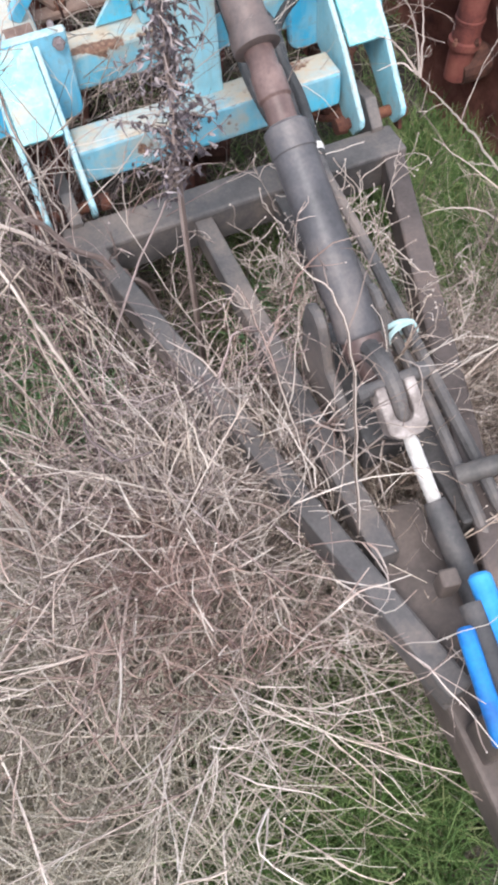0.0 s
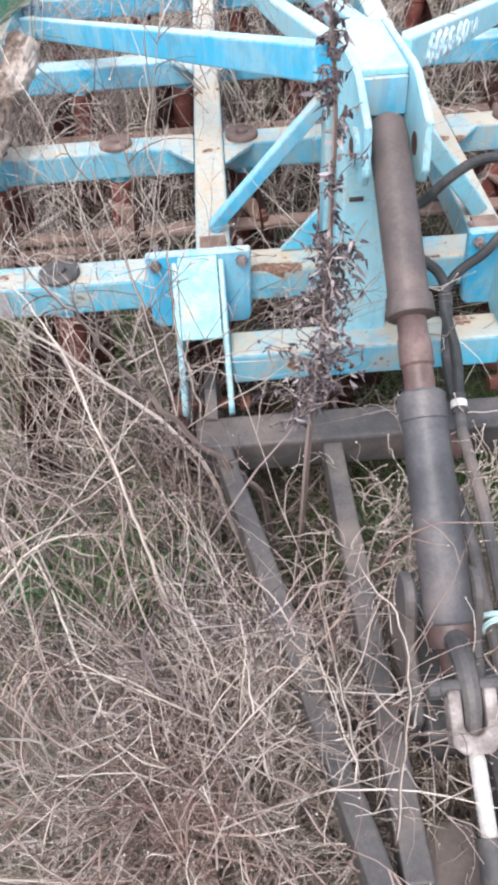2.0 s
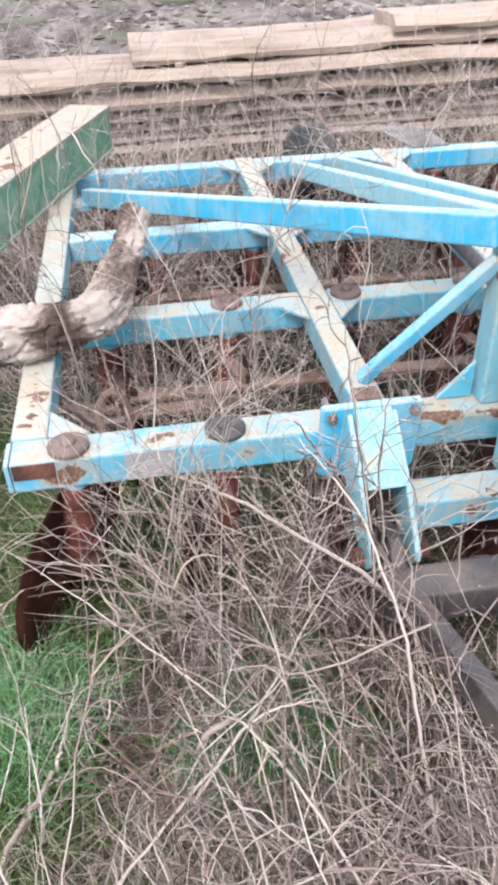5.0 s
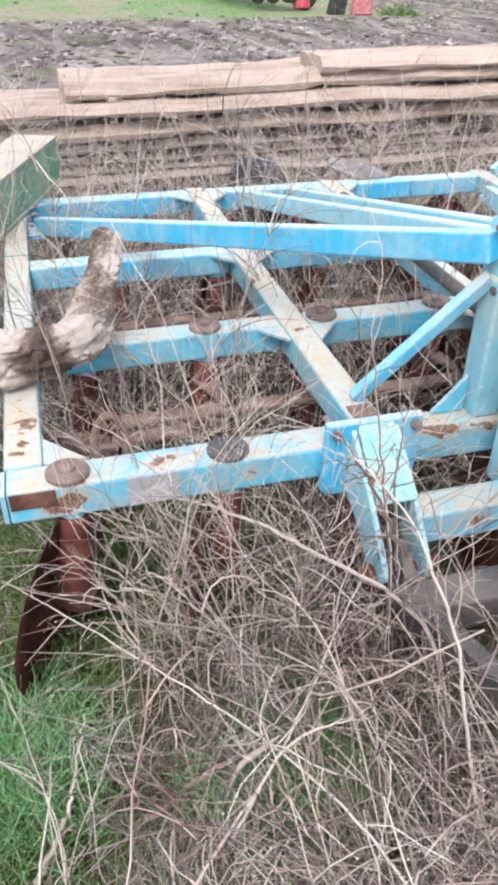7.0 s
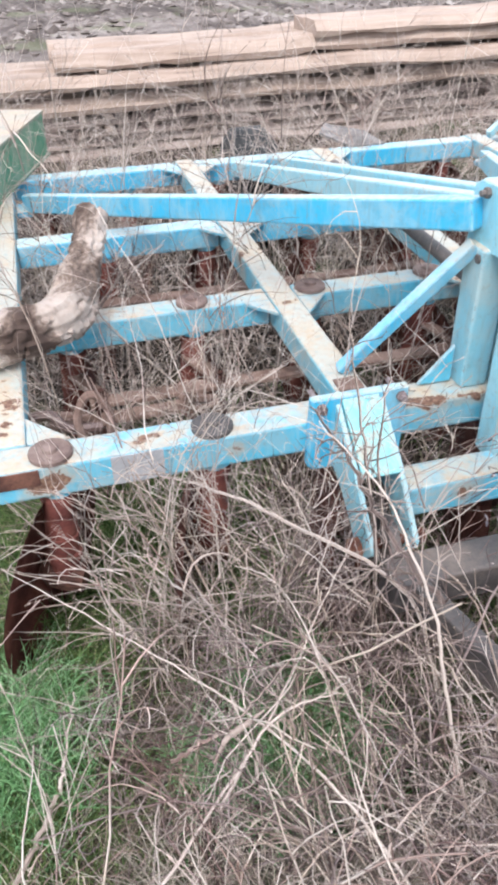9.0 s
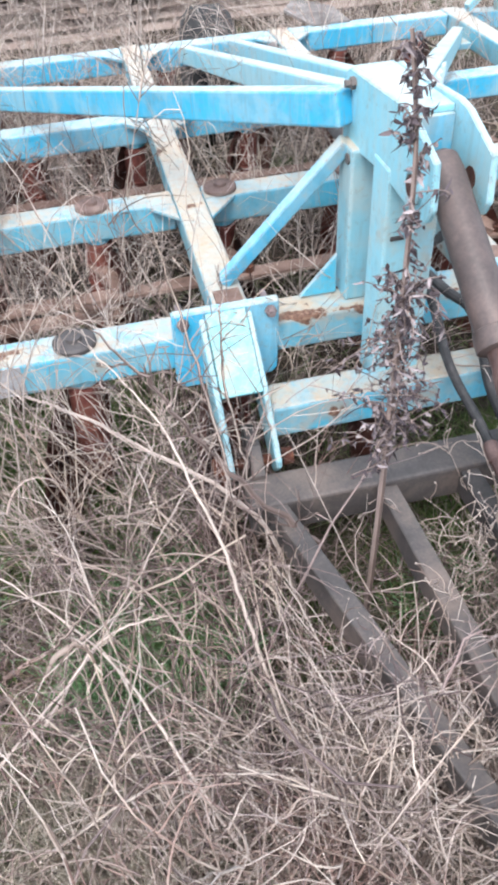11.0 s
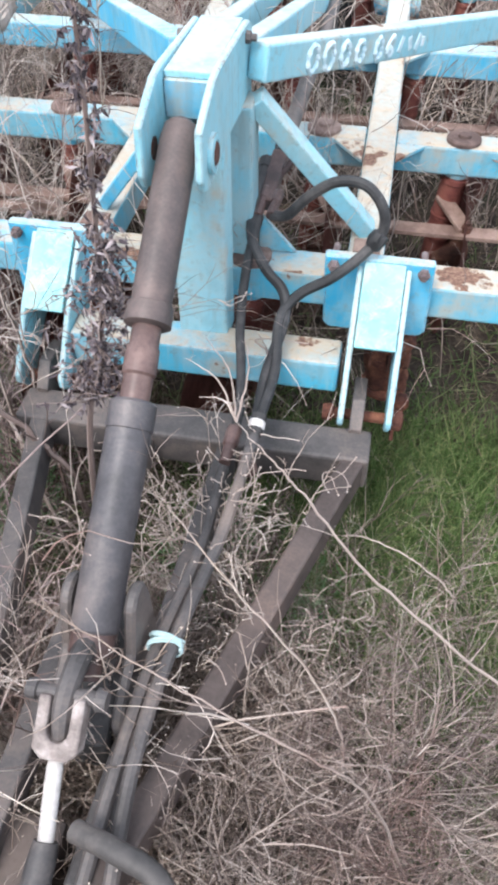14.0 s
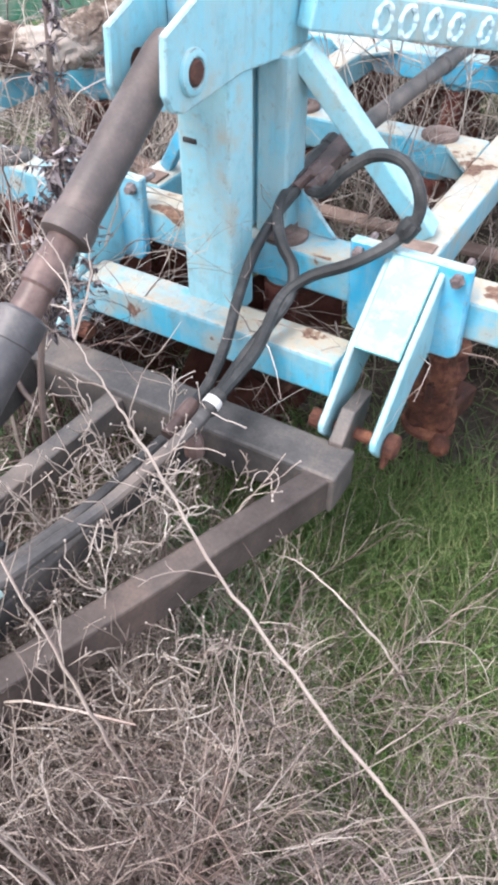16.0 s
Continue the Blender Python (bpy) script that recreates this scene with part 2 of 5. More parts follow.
OFFWHITE = rough_metal("chalky_white_paint", (0.3, 0.27, 0.255), (0.5, 0.47, 0.45), (0.66, 0.63, 0.61), 0.7, 14.0)
LEGIRON = rough_metal("rusty_drawbar_iron", (0.045, 0.033, 0.03), (0.095, 0.072, 0.065), (0.2, 0.136, 0.11), 0.65, 4.0)
TONGUE = rough_metal("dark_brown_iron", (0.04, 0.031, 0.028), (0.085, 0.065, 0.057), (0.16, 0.122, 0.105), 0.65, 5.0)
STRING = rough_metal("pale_twine", (0.4, 0.55, 0.56), (0.55, 0.68, 0.68), (0.7, 0.8, 0.8), 0.9)
WHITE = rough_metal("white_paint", (0.6, 0.66, 0.68), (0.74, 0.78, 0.8), (0.84, 0.86, 0.87), 0.6)
TYRE = rough_metal("dark_rubber", (0.015, 0.015, 0.016), (0.035, 0.034, 0.034), (0.07, 0.068, 0.066), 0.85)
CLOTH = rough_metal("faded_red_sacking", (0.36, 0.1, 0.1), (0.5, 0.19, 0.19), (0.62, 0.3, 0.29), 0.9)
JACK = rough_metal("jack_blue_paint", (0.012, 0.09, 0.30), (0.014, 0.19, 0.54), (0.05, 0.30, 0.64), 0.4, 7.0)
WEED = plant_mat("dry_weed_stem", [(0.05, (0.05, 0.037, 0.034)), (0.4, (0.21, 0.16, 0.14)), (0.7, (0.41, 0.334, 0.295)), (0.98, (0.62, 0.535, 0.48))], 0.8, 0.7)
DARKWEED = plant_mat("dark_dead_weed", [(0.1, (0.09, 0.065, 0.058)), (0.5, (0.2, 0.15, 0.135)), (0.9, (0.34, 0.27, 0.245))])
BRIGHTWEED = plant_mat("pale_dry_stem", [(0.1, (0.33, 0.262, 0.232)), (0.5, (0.43, 0.355, 0.312)), (0.9, (0.62, 0.54, 0.49))], 0.8, 0.2)
STRAW = plant_mat("dry_grass_litter", [(0.05, (0.07, 0.054, 0.038)), (0.4, (0.16, 0.124, 0.088)), (0.8, (0.31, 0.25, 0.18)), (1.0, (0.52, 0.44, 0.33))])
OLIVE = plant_mat("tan_olive_grass", [(0.05, (0.17, 0.147, 0.112)), (0.4, (0.36, 0.316, 0.25)), (0.75, (0.54, 0.482, 0.4)), (1.0, (0.69, 0.63, 0.55))])
GRASS = plant_mat("green_grass_blade", [(0.05, (0.048, 0.088, 0.025)), (0.4, (0.095, 0.165, 0.048)), (0.75, (0.18, 0.25, 0.09)), (1.0, (0.38, 0.37, 0.2))], 0.6)
FRESH = plant_mat("fresh_grass_blade", [(0.05, (0.1, 0.23, 0.08)), (0.4, (0.19, 0.39, 0.16)), (0.75, (0.3, 0.5, 0.26)), (1.0, (0.45, 0.56, 0.36))], 0.5)
MAUVE = plant_mat("bleached_mauve_weed", [(0.05, (0.098, 0.07, 0.062)), (0.4, (0.37, 0.293, 0.257)), (0.7, (0.59, 0.505, 0.45)), (0.98, (0.72, 0.64, 0.58))], 0.8, 0.85)
PURPLE = plant_mat("weathered_purple_weed", [(0.05, (0.052, 0.037, 0.037)), (0.4, (0.178, 0.132, 0.128)), (0.7, (0.345, 0.273, 0.26)), (1.0, (0.59, 0.5, 0.475))], 0.8, 0.85)


def wood_material(name, stops, stretch, knots=True):
    m, n, l, b = mat(name, 0.85, 0.0, 0.3)
    c = coords(n, l)
    mp = n.new("ShaderNodeMapping")
    mp.inputs["Scale"].default_value = stretch
    l.new(c, mp.inputs[0])
    grain = tex(n, l, "Noise", 22.0, mp.outputs[0], Detail=7.0, Roughness=0.65, Distortion=0.6)
    stain = tex(n, l, "Noise", 2.5, c, Detail=4.0)
    v = maths(n, l, "ADD", maths(n, l, "MULTIPLY", grain.outputs[0], 0.65), maths(n, l, "MULTIPLY", stain.outputs[0], 0.35))
    o = n.new("ShaderNodeObjectInfo")
    v = maths(n, l, "ADD", v, maths(n, l, "MULTIPLY", maths(n, l, "SUBTRACT", o.outputs["Random"], 0.5), 0.12))
    l.new(ramp(n, l, v, stops), b.inputs["Base Color"])
    bump(n, l, b, grain.outputs[0], 0.5, 0.004)
    return m


PLANK = wood_material("weathered_plank", [(0.34, (0.175, 0.128, 0.103)), (0.44, (0.31, 0.232, 0.188)), (0.56, (0.39, 0.3, 0.248)), (0.78, (0.48, 0.39, 0.333))], (0.10, 1.0, 1.2))

OLDPLANK = wood_material("old_grey_plank", [(0.32, (0.13, 0.098, 0.087)), (0.46, (0.28, 0.22, 0.196)), (0.6, (0.4, 0.325, 0.29)), (0.8, (0.52, 0.44, 0.4))], (0.10, 1.0, 1.2))


def bark_material():
    """Bare grey wood with lengthwise cracks and brown hollows."""
    m, n, l, b = mat("driftwood", 0.9, 0.0, 0.2)
    c = coords(n, l)
    big = tex(n, l, "Noise", 4.6, c, Detail=5.0, Roughness=0.5, Distortion=0.9)
    fine = tex(n, l, "Noise", 70.0, c, Detail=6.0, Roughness=0.7)
    v = maths(n, l, "ADD", maths(n, l, "MULTIPLY", big.outputs[0], 0.78), maths(n, l, "MULTIPLY", fine.outputs[0], 0.22))
    l.new(ramp(n, l, v, [(0.39, (0.07, 0.048, 0.04)), (0.455, (0.17, 0.126, 0.103)), (0.5, (0.35, 0.285, 0.247)), (0.66, (0.5, 0.435, 0.39))]), b.inputs["Base Color"])
    bump(n, l, b, v, 0.8, 0.008)
    return m


BARKY = bark_material()


def ground_material():
    """Trodden earth with dry litter and green growth; a muddy track and a meadow beyond it."""
    m, n, l, b = mat("earth_and_grass", 0.95, 0.0, 0.2)
    t = n.new("ShaderNodeTexCoord")
    c = t.outputs["Object"]
    sep = n.new("ShaderNodeSeparateXYZ")
    l.new(c, sep.inputs[0])
    n1 = tex(n, l, "Noise", 0.6, c, Detail=6.0, Roughness=0.6)
    n2 = tex(n, l, "Noise", 5.0, c, Detail=8.0, Roughness=0.7)
    n3 = tex(n, l, "Noise", 60.0, c, Detail=6.0, Roughness=0.7)
    # soil and litter tones are dark enough to hold the shade under the frame
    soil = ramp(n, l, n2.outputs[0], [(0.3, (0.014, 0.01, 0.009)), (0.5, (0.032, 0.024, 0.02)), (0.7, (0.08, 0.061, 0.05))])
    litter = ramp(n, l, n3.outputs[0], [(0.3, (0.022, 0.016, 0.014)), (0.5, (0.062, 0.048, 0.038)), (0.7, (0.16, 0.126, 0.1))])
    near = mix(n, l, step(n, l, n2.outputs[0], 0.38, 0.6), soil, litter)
    # thick thatch and moss lie in front of the harrow; bare soil below it is coloured darker for the frame's shade
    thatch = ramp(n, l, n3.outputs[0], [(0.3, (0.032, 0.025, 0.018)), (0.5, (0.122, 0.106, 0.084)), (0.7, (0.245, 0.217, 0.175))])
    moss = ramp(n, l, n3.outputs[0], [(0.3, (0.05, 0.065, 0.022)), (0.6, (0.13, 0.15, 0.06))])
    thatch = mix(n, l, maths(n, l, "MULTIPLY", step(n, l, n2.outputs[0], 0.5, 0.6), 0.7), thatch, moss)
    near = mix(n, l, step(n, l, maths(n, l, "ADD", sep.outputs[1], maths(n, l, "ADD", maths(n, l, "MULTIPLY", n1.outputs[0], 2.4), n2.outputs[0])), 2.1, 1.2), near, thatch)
    grass = ramp(n, l, n3.outputs[0], [(0.3, (0.035, 0.085, 0.018)), (0.55, (0.08, 0.17, 0.04)), (0.75, (0.17, 0.25, 0.08))])
    near = mix(n, l, maths(n, l, "MULTIPLY", step(n, l, n1.outputs[0], 0.52, 0.66), 0.6), near, grass)
    mp = n.new("ShaderNodeMapping")
    mp.inputs["Scale"].default_value, mp.inputs["Rotation"].default_value = (1.5, 0.3, 1), (0, 0, -0.5)
    l.new(c, mp.inputs[0])
    ruts = tex(n, l, "Noise", 0.9, mp.outputs[0], Detail=12.0, Roughness=0.72, Distortion=0.9)
    mud = ramp(n, l, ruts.outputs[0], [(0.38, (0.05, 0.038, 0.034)), (0.46, (0.11, 0.088, 0.079)), (0.55, (0.19, 0.158, 0.144)), (0.68, (0.36, 0.315, 0.29))])
    clods = tex(n, l, "Voronoi", 3.2, c, Randomness=1.0)
    mud = mix(n, l, maths(n, l, "MULTIPLY", step(n, l, clods.outputs["Distance"], 0.3, 0.1), 0.35), mud, (0.36, 0.31, 0.285))
    mud = mix(n, l, maths(n, l, "MULTIPLY", step(n, l, n1.outputs[0], 0.53, 0.62), 0.45), mud, (0.15, 0.165, 0.085))
    wob = maths(n, l, "ADD", sep.outputs[1], maths(n, l, "MULTIPLY", maths(n, l, "SUBTRACT", n1.outputs[0], 0.5), 5.0))
    far = mix(n, l, step(n, l, wob, 7.0, 9.0), near, mud)
    n4 = tex(n, l, "Noise", 0.3, c, Detail=9.0, Roughness=0.72)
    meadow = mix(n, l, step(n, l, n4.outputs[0], 0.45, 0.56), ramp(n, l, n2.outputs[0], [(0.3, (0.075, 0.14, 0.04)), (0.7, (0.2, 0.275, 0.11))]), (0.235, 0.2, 0.145))
    far = mix(n, l, maths(n, l, "MULTIPLY", step(n, l, wob, 18.8, 21.2), step(n, l, sep.outputs[0], 11.5, 8.8)), far, meadow)
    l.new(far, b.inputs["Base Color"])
    h = maths(n, l, "ADD", maths(n, l, "MULTIPLY", n2.outputs[0], 1.0), maths(n, l, "MULTIPLY", n3.outputs[0], 0.4))
    bump(n, l, b, h, 0.9, 0.03)
    return m


EARTH = ground_material()


# ---- mesh building ----
def finish(name, verts, faces, material, parent=None, label="", smooth=False):
    me = bpy.data.meshes.new(name)
    me.from_pydata([tuple(v) for v in verts], [], faces)
    me.materials.append(material)
    if smooth:
        me.polygons.foreach_set("use_smooth", [True] * len(me.polygons))
    ob = new(name, me)
    if parent is not None:
        ob.parent = parent
    if label:
        tagged(ob, label)
    return ob


def part(name, bm, material, parent, label="", smooth=False):
    me = bpy.data.meshes.new(name)
    bmesh.ops.recalc_face_normals(bm, faces=bm.faces)
    for e in bm.edges:
        e.smooth = len(e.link_faces) == 2 and e.calc_face_angle(0) < 0.6
    bm.to_mesh(me)
    bm.free()
    me.materials.append(material)
    if smooth:
        me.polygons.foreach_set("use_smooth", [abs(p.normal.length) > 0 for p in me.polygons])
    ob = new(name, me)
    ob.parent = parent
    if label:
        tagged(ob, label)
    return ob


def empty(name, label, category, group="", kind=""):
    return tagged(new(name), label, category, group, kind)


def rim(bm, width, segs=2):
    edges = [e for e in bm.edges if len(e.link_faces) == 2 and e.calc_face_angle(0) > 0.6]
    bmesh.ops.bevel(bm, geom=edges, offset=width, segments=segs, affect="EDGES", profile=0.5)


def box(lo, hi, bevel=0.004, bm=None):
    bm = bm or bmesh.new()
    lo, hi = Vector(lo), Vector(hi)
    made = bmesh.ops.create_cube(bm, size=1.0, matrix=Matrix.Translation((lo + hi) / 2) @ Matrix.Diagonal((*(hi - lo), 1)))
    if bevel:
        edges = list({e for v in made["verts"] for e in v.link_edges})
        bmesh.ops.bevel(bm, geom=edges, offset=bevel, segments=2, affect="EDGES", profile=0.5)
    return bm


def bar(a, b, wide, high, bevel=0.004, up=(0, 0, 1), bm=None):
    """A rectangular bar whose axis runs from a to b."""
    bm = bm or bmesh.new()
    a, b = Vector(a), Vector(b)
    ahead = (b - a).normalized()
    side = ahead.cross(Vector(up)).normalized()
    top = side.cross(ahead)
    m = Matrix((side, ahead, top)).transposed().to_4x4()
    m.translation = (a + b) / 2
    made = bmesh.ops.create_cube(bm, size=1.0, matrix=m @ Matrix.Diagonal((wide, (b - a).length, high, 1)))
    if bevel:
        edges = list({e for v in made["verts"] for e in v.link_edges})
        bmesh.ops.bevel(bm, geom=edges, offset=bevel, segments=2, affect="EDGES", profile=0.5)
    return bm


def plate(outline, axis, at, thick, bevel=0.002):
    """A flat plate: outline in the two other axes, centred on at."""
    bm = bmesh.new()

    def place(u, v, w):
        return {"x": (w, u, v), "y": (u, w, v), "z": (u, v, w)}[axis]

    face = bm.faces.new([bm.verts.new(place(u, v, at - thick / 2)) for u, v in outline])
    made = bmesh.ops.extrude_face_region(bm, geom=[face])
    shift = Vector(place(0, 0, thick))
    for v in made["geom"]:
        if isinstance(v, bmesh.types.BMVert):
            v.co += shift
    bmesh.ops.recalc_face_normals(bm, faces=bm.faces)
    if bevel:
        rim(bm, bevel, 1)
    return bm


def lathe(a, b, profile, sides=24, bm=None):
    """A turned body about the line from a to b; profile: pairs of distance along it and radius."""
    bm = bm or bmesh.new()
    a, b = Vector(a), Vector(b)
    ahead = (b - a).normalized()
    q = ahead.to_track_quat("Z", "Y").to_matrix()
    rings = []
    for d, r in profile:
        rings.append([bm.verts.new(a + q @ Vector((r * math.cos(2 * math.pi * i / sides), r * math.sin(2 * math.pi * i / sides), d))) for i in range(sides)])
    for r0, r1 in zip(rings, rings[1:]):
        for i in range(sides):
            bm.faces.new((r0[i], r0[(i + 1) % sides], r1[(i + 1) % sides], r1[i]))
    bm.faces.new(rings[0][::-1])
    bm.faces.new(rings[-1])
    return bm


def smooth_line(points, steps=6):
    """A Catmull-Rom line through the points."""
    p = [Vector(v) for v in points]
    p = [2 * p[0] - p[1]] + p + [2 * p[-1] - p[-2]]
    out = []
    for i in range(1, len(p) - 2):
        for k in range(steps):
            t = k / steps
            a, b, c, d = p[i - 1 : i + 3]
            out.append(0.5 * (2 * b + (c - a) * t + (2 * a - 5 * b + 4 * c - d) * t * t + (3 * b - a - 3 * c + d) * t**3))
    return out + [p[-2]]


def tube(points, radius, sides=10, bm=None, lumps=0.0, ridges=0.0):
    """A round tube along points; radius: one number or one for each point."""
    bm = bm or bmesh.new()
    pts = [Vector(v) for v in points]
    radii = radius if isinstance(radius, (list, tuple)) else [radius] * len(pts)
    rings, side = [], None
    for i, p in enumerate(pts):
        ahead = (pts[min(i + 1, len(pts) - 1)] - pts[max(i - 1, 0)]).normalized()
        side = (side - ahead * side.dot(ahead)).normalized() if side else ahead.orthogonal().normalized()
        up = ahead.cross(side)
        ring = []
        for k in range(sides):
            a = 2 * math.pi * k / sides
            v = side * math.cos(a) + up * math.sin(a)
            r = radii[i] * (1 + lumps * noise.noise((p + v * radii[i]) * 14) + 0.5 * lumps * noise.noise((p + v * radii[i]) * 45) + ridges * (math.sin(4 * a + 0.05 * i) + 0.7 * math.sin(9 * a - 0.07 * i + 1) + 0.4 * math.sin(17 * a + 0.1 * i)))
            ring.append(bm.verts.new(p + v * r))
        rings.append(ring)
    for r0, r1 in zip(rings, rings[1:]):
        for k in range(sides):
            bm.faces.new((r0[k], r0[(k + 1) % sides], r1[(k + 1) % sides], r1[k]))
    bm.faces.new(rings[0][::-1])
    bm.faces.new(rings[-1])
    return bm


def gnarl(bm, much=1.0):
    """Knots, folds and cracks in old bark or flaking metal."""
    bm.normal_update()
    for v in bm.verts:
        p = v.co
        fold = abs(noise.noise(Vector((p.x * 11, p.y * 11, p.z * 13))) + 0.5 * noise.noise(Vector((p.x * 24, p.y * 24, p.z * 28))))
        crack = abs(noise.noise(Vector((p.x * 40, p.y * 40, p.z * 48)) + Vector((5, 2, 8))))
        v.co = p + much * v.normal * (0.014 * noise.noise(p * 6) - 0.011 * max(0.0, 0.14 - fold) / 0.14 + 0.004 * crack)
    return bm


# ---- ground ----
def swell(x, y):
    return 0.035 * noise.noise((x * 0.9, y * 0.9, 3.0)) + 0.012 * noise.noise((x * 4, y * 4, 9.0))


def build_ground():
    lines = [-300, -150, -70, -30, -14, -8] + [-5 + 0.125 * i for i in range(97)] + [7.5, 8.5, 10, 12, 14, 17, 20, 25, 32, 45, 70, 150, 300]
    n = len(lines)
    verts = [(x, y, swell(x, y) if abs(x) < 9 and abs(y) < 9 else 0.0) for y in lines for x in lines]
    faces = [(j * n + i, j * n + i + 1, (j + 1) * n + i + 1, (j + 1) * n + i) for j in range(n - 1) for i in range(n - 1)]
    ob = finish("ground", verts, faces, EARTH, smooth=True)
    tagged(ob, "trodden brown earth with dry litter, green patches and a muddy track", "ground", kind="structure")


build_ground()

# ---- the disc harrow ----
TOP, LOW = 0.655, 0.565
harrow = empty("disc_harrow", "old blue steel disc harrow frame, rusty and overgrown by dry weeds", "farm implement")

# cross beams, with the long beams between them
part("front_beam", box((-1.275, 0.0, LOW), (1.275, 0.10, TOP), 0.008), PALE, harrow)
for y0, y1, name in ((0.70, 0.795, "second_beam"), (1.41, 1.505, "third_beam"), (2.25, 2.345, "rear_beam")):
    for x0, x1 in ((-1.185, -0.402), (-0.308, 0.308), (0.402, 1.185)):
        part(name, box((x0, y0, LOW), (x1, y1, TOP), 0.008), BLUE if y0 > 1 else PALE, harrow)
for x0, x1 in ((-1.28, -1.188), (-0.40, -0.31), (0.31, 0.40), (1.188, 1.28)):
    part("long_beam", box((x0, 0.102, LOW + 0.002), (x1, 2.36, TOP + 0.003), 0.008), WORN, harrow, "bleached blue square tube with rust stains")
# gusset plates at the crossings
for sx in (-1, 1):
    for y in (0.70, 1.41, 2.25):
        for tri in ([(0.402, y), (0.49, y + 0.004), (0.402, y - 0.10)], [(0.308, y), (0.21, y + 0.004), (0.308, y - 0.12)]):
            part("gusset", plate([(sx * u, v) for u, v in tri], "z", TOP - 0.008, 0.012), PALE, harrow)
    part("gusset", plate([(sx * 1.187, 0.102), (sx * 1.08, 0.102), (sx * 1.187, 0.22)], "z", TOP - 0.006, 0.012), PALE, harrow)
    part("end_plate", box((sx * 1.283 - 0.006, 0.002, LOW + 0.004), (sx * 1.283 + 0.006, 0.1, TOP - 0.004), 0.002), PALE, harrow)
part("rust_patch", box((-1.27, -0.0035, LOW + 0.042), (-1.165, 0.0, TOP - 0.004), 0.001), RUST, harrow, "bare rusty end of the beam")
part("tape_patch", box((-1.0, -0.003, LOW + 0.006), (-0.875, 0.0, TOP - 0.003), 0.001), TAPE, harrow, "grey sticker on the beam")


# disc units
def disc_unit(x, y, side=-1, capped=True, size=1.0, skew=0.0, tilt=0.03):
    if capped:
        cap = part("cap", lathe((x, y, TOP), (x, y, TOP + 0.1), [(0.0, 0.052), (0.010, 0.052), (0.014, 0.047), (0.014, 0.020), (0.022, 0.018), (0.024, 0.012)], 22), IRON if abs(x + 0.745) < 0.01 else RUSTCAP, harrow, "round rusty cover with a bolt")
    post = part("post", lathe((x, y, LOW + 0.002), (x - 0.03, y, 0.2), [(0.0, 0.036), (0.022, 0.036), (0.023, 0.045), (0.038, 0.045), (0.042, 0.0405), (0.15, 0.0405), (0.152, 0.0435), (0.160, 0.0435), (0.163, 0.040), (0.21, 0.040), (0.214, 0.047), (0.232, 0.047), (0.236, 0.038), (0.33, 0.036)], 20), RUSTPOST, harrow, "red-brown rusty upright", True)
    part("collar", lathe((x, y, LOW + 0.001), (x, y, LOW - 0.1), [(0.0, 0.041), (0.014, 0.041), (0.018, 0.037)], 18), PALE, post, "pale blue painted collar")
    for a in (0.4, 1.9, 3.5, 5.0):
        c = Vector((x - 0.018 + 0.043 * math.cos(a), y + 0.043 * math.sin(a), 0.352))
        part("bolt", lathe(c, c + Vector((0, 0, 0.03)), [(0, 0.008), (0.010, 0.008), (0.011, 0.005), (0.018, 0.005)], 6), RUST, post)
    turn = Matrix.Rotation(radians((-20 if side < 0 else 5) + skew), 4, "Z")
    axis = ((turn @ Vector((side, 0, 0))) + Vector((0, 0, -tilt * side))).normalized()
    hub = Vector((x - 0.02, y, 0.27)) + axis * 0.095
    part("hub", lathe(Vector((x, y, 0.26)) - axis * 0.03, hub, [(0.0, 0.045), (0.05, 0.052), (0.09, 0.052), (0.12, 0.03)], 14), RUST, post)
    q = axis.to_track_quat("Z", "Y").to_matrix()
    bm = bmesh.new()
    rings = []
    for r in [size * k for k in (0.03, 0.09, 0.15, 0.2, 0.245, 0.28)]:
        rings.append([bm.verts.new(hub + q @ Vector((r * math.cos(a), r * math.sin(a), -0.75 * r * r))) for a in [2 * math.pi * i / 48 for i in range(48)]])
    for r0, r1 in zip(rings, rings[1:]):
        for i in range(48):
            bm.faces.new((r0[i], r0[(i + 1) % 48], r1[(i + 1) % 48], r1[i]))
    bm.faces.new(rings[0])
    bmesh.ops.solidify(bm, geom=bm.faces[:], thickness=0.006)
    part("disc_blade", bm, BLADE, post, "dished rusty steel disc", True)


RUSTCAP = rough_metal("rusty_cap", (0.085, 0.055, 0.048), (0.165, 0.112, 0.098), (0.27, 0.2, 0.175))
RUSTPOST = rough_metal("red_rust_post", (0.075, 0.02, 0.017), (0.165, 0.047, 0.037), (0.235, 0.085, 0.062))
for x in (-1.133, -0.745, -0.36, 0.075, 0.86, 1.18):
    disc_unit(x, 0.047, -1 if x < 0.3 else 1, abs(x) > 0.6 or abs(x) < 0.1, 1.0, -8.0 if x < -1.1 else 0.0, 0.14 if x < -1.1 else 0.03)
for x in (-1.045, -0.65, -0.25, 0.178, 0.6, 1.0):
    disc_unit(x, 0.748, 1)
for x in (-0.85, -0.45, 0.0, 0.45, 0.85):
    disc_unit(x, 1.458, -1, False)
for x in (-1.05, -0.65, -0.2, 0.2, 0.65, 1.05):
    disc_unit(x, 2.298, 1, False)
# bare spindle beside the bracket, thick with flaking rust
ORANGERUST = rough_metal("flaking_orange_rust", (0.04, 0.015, 0.011), (0.115, 0.042, 0.027), (0.27, 0.115, 0.065), 0.9, 20.0)


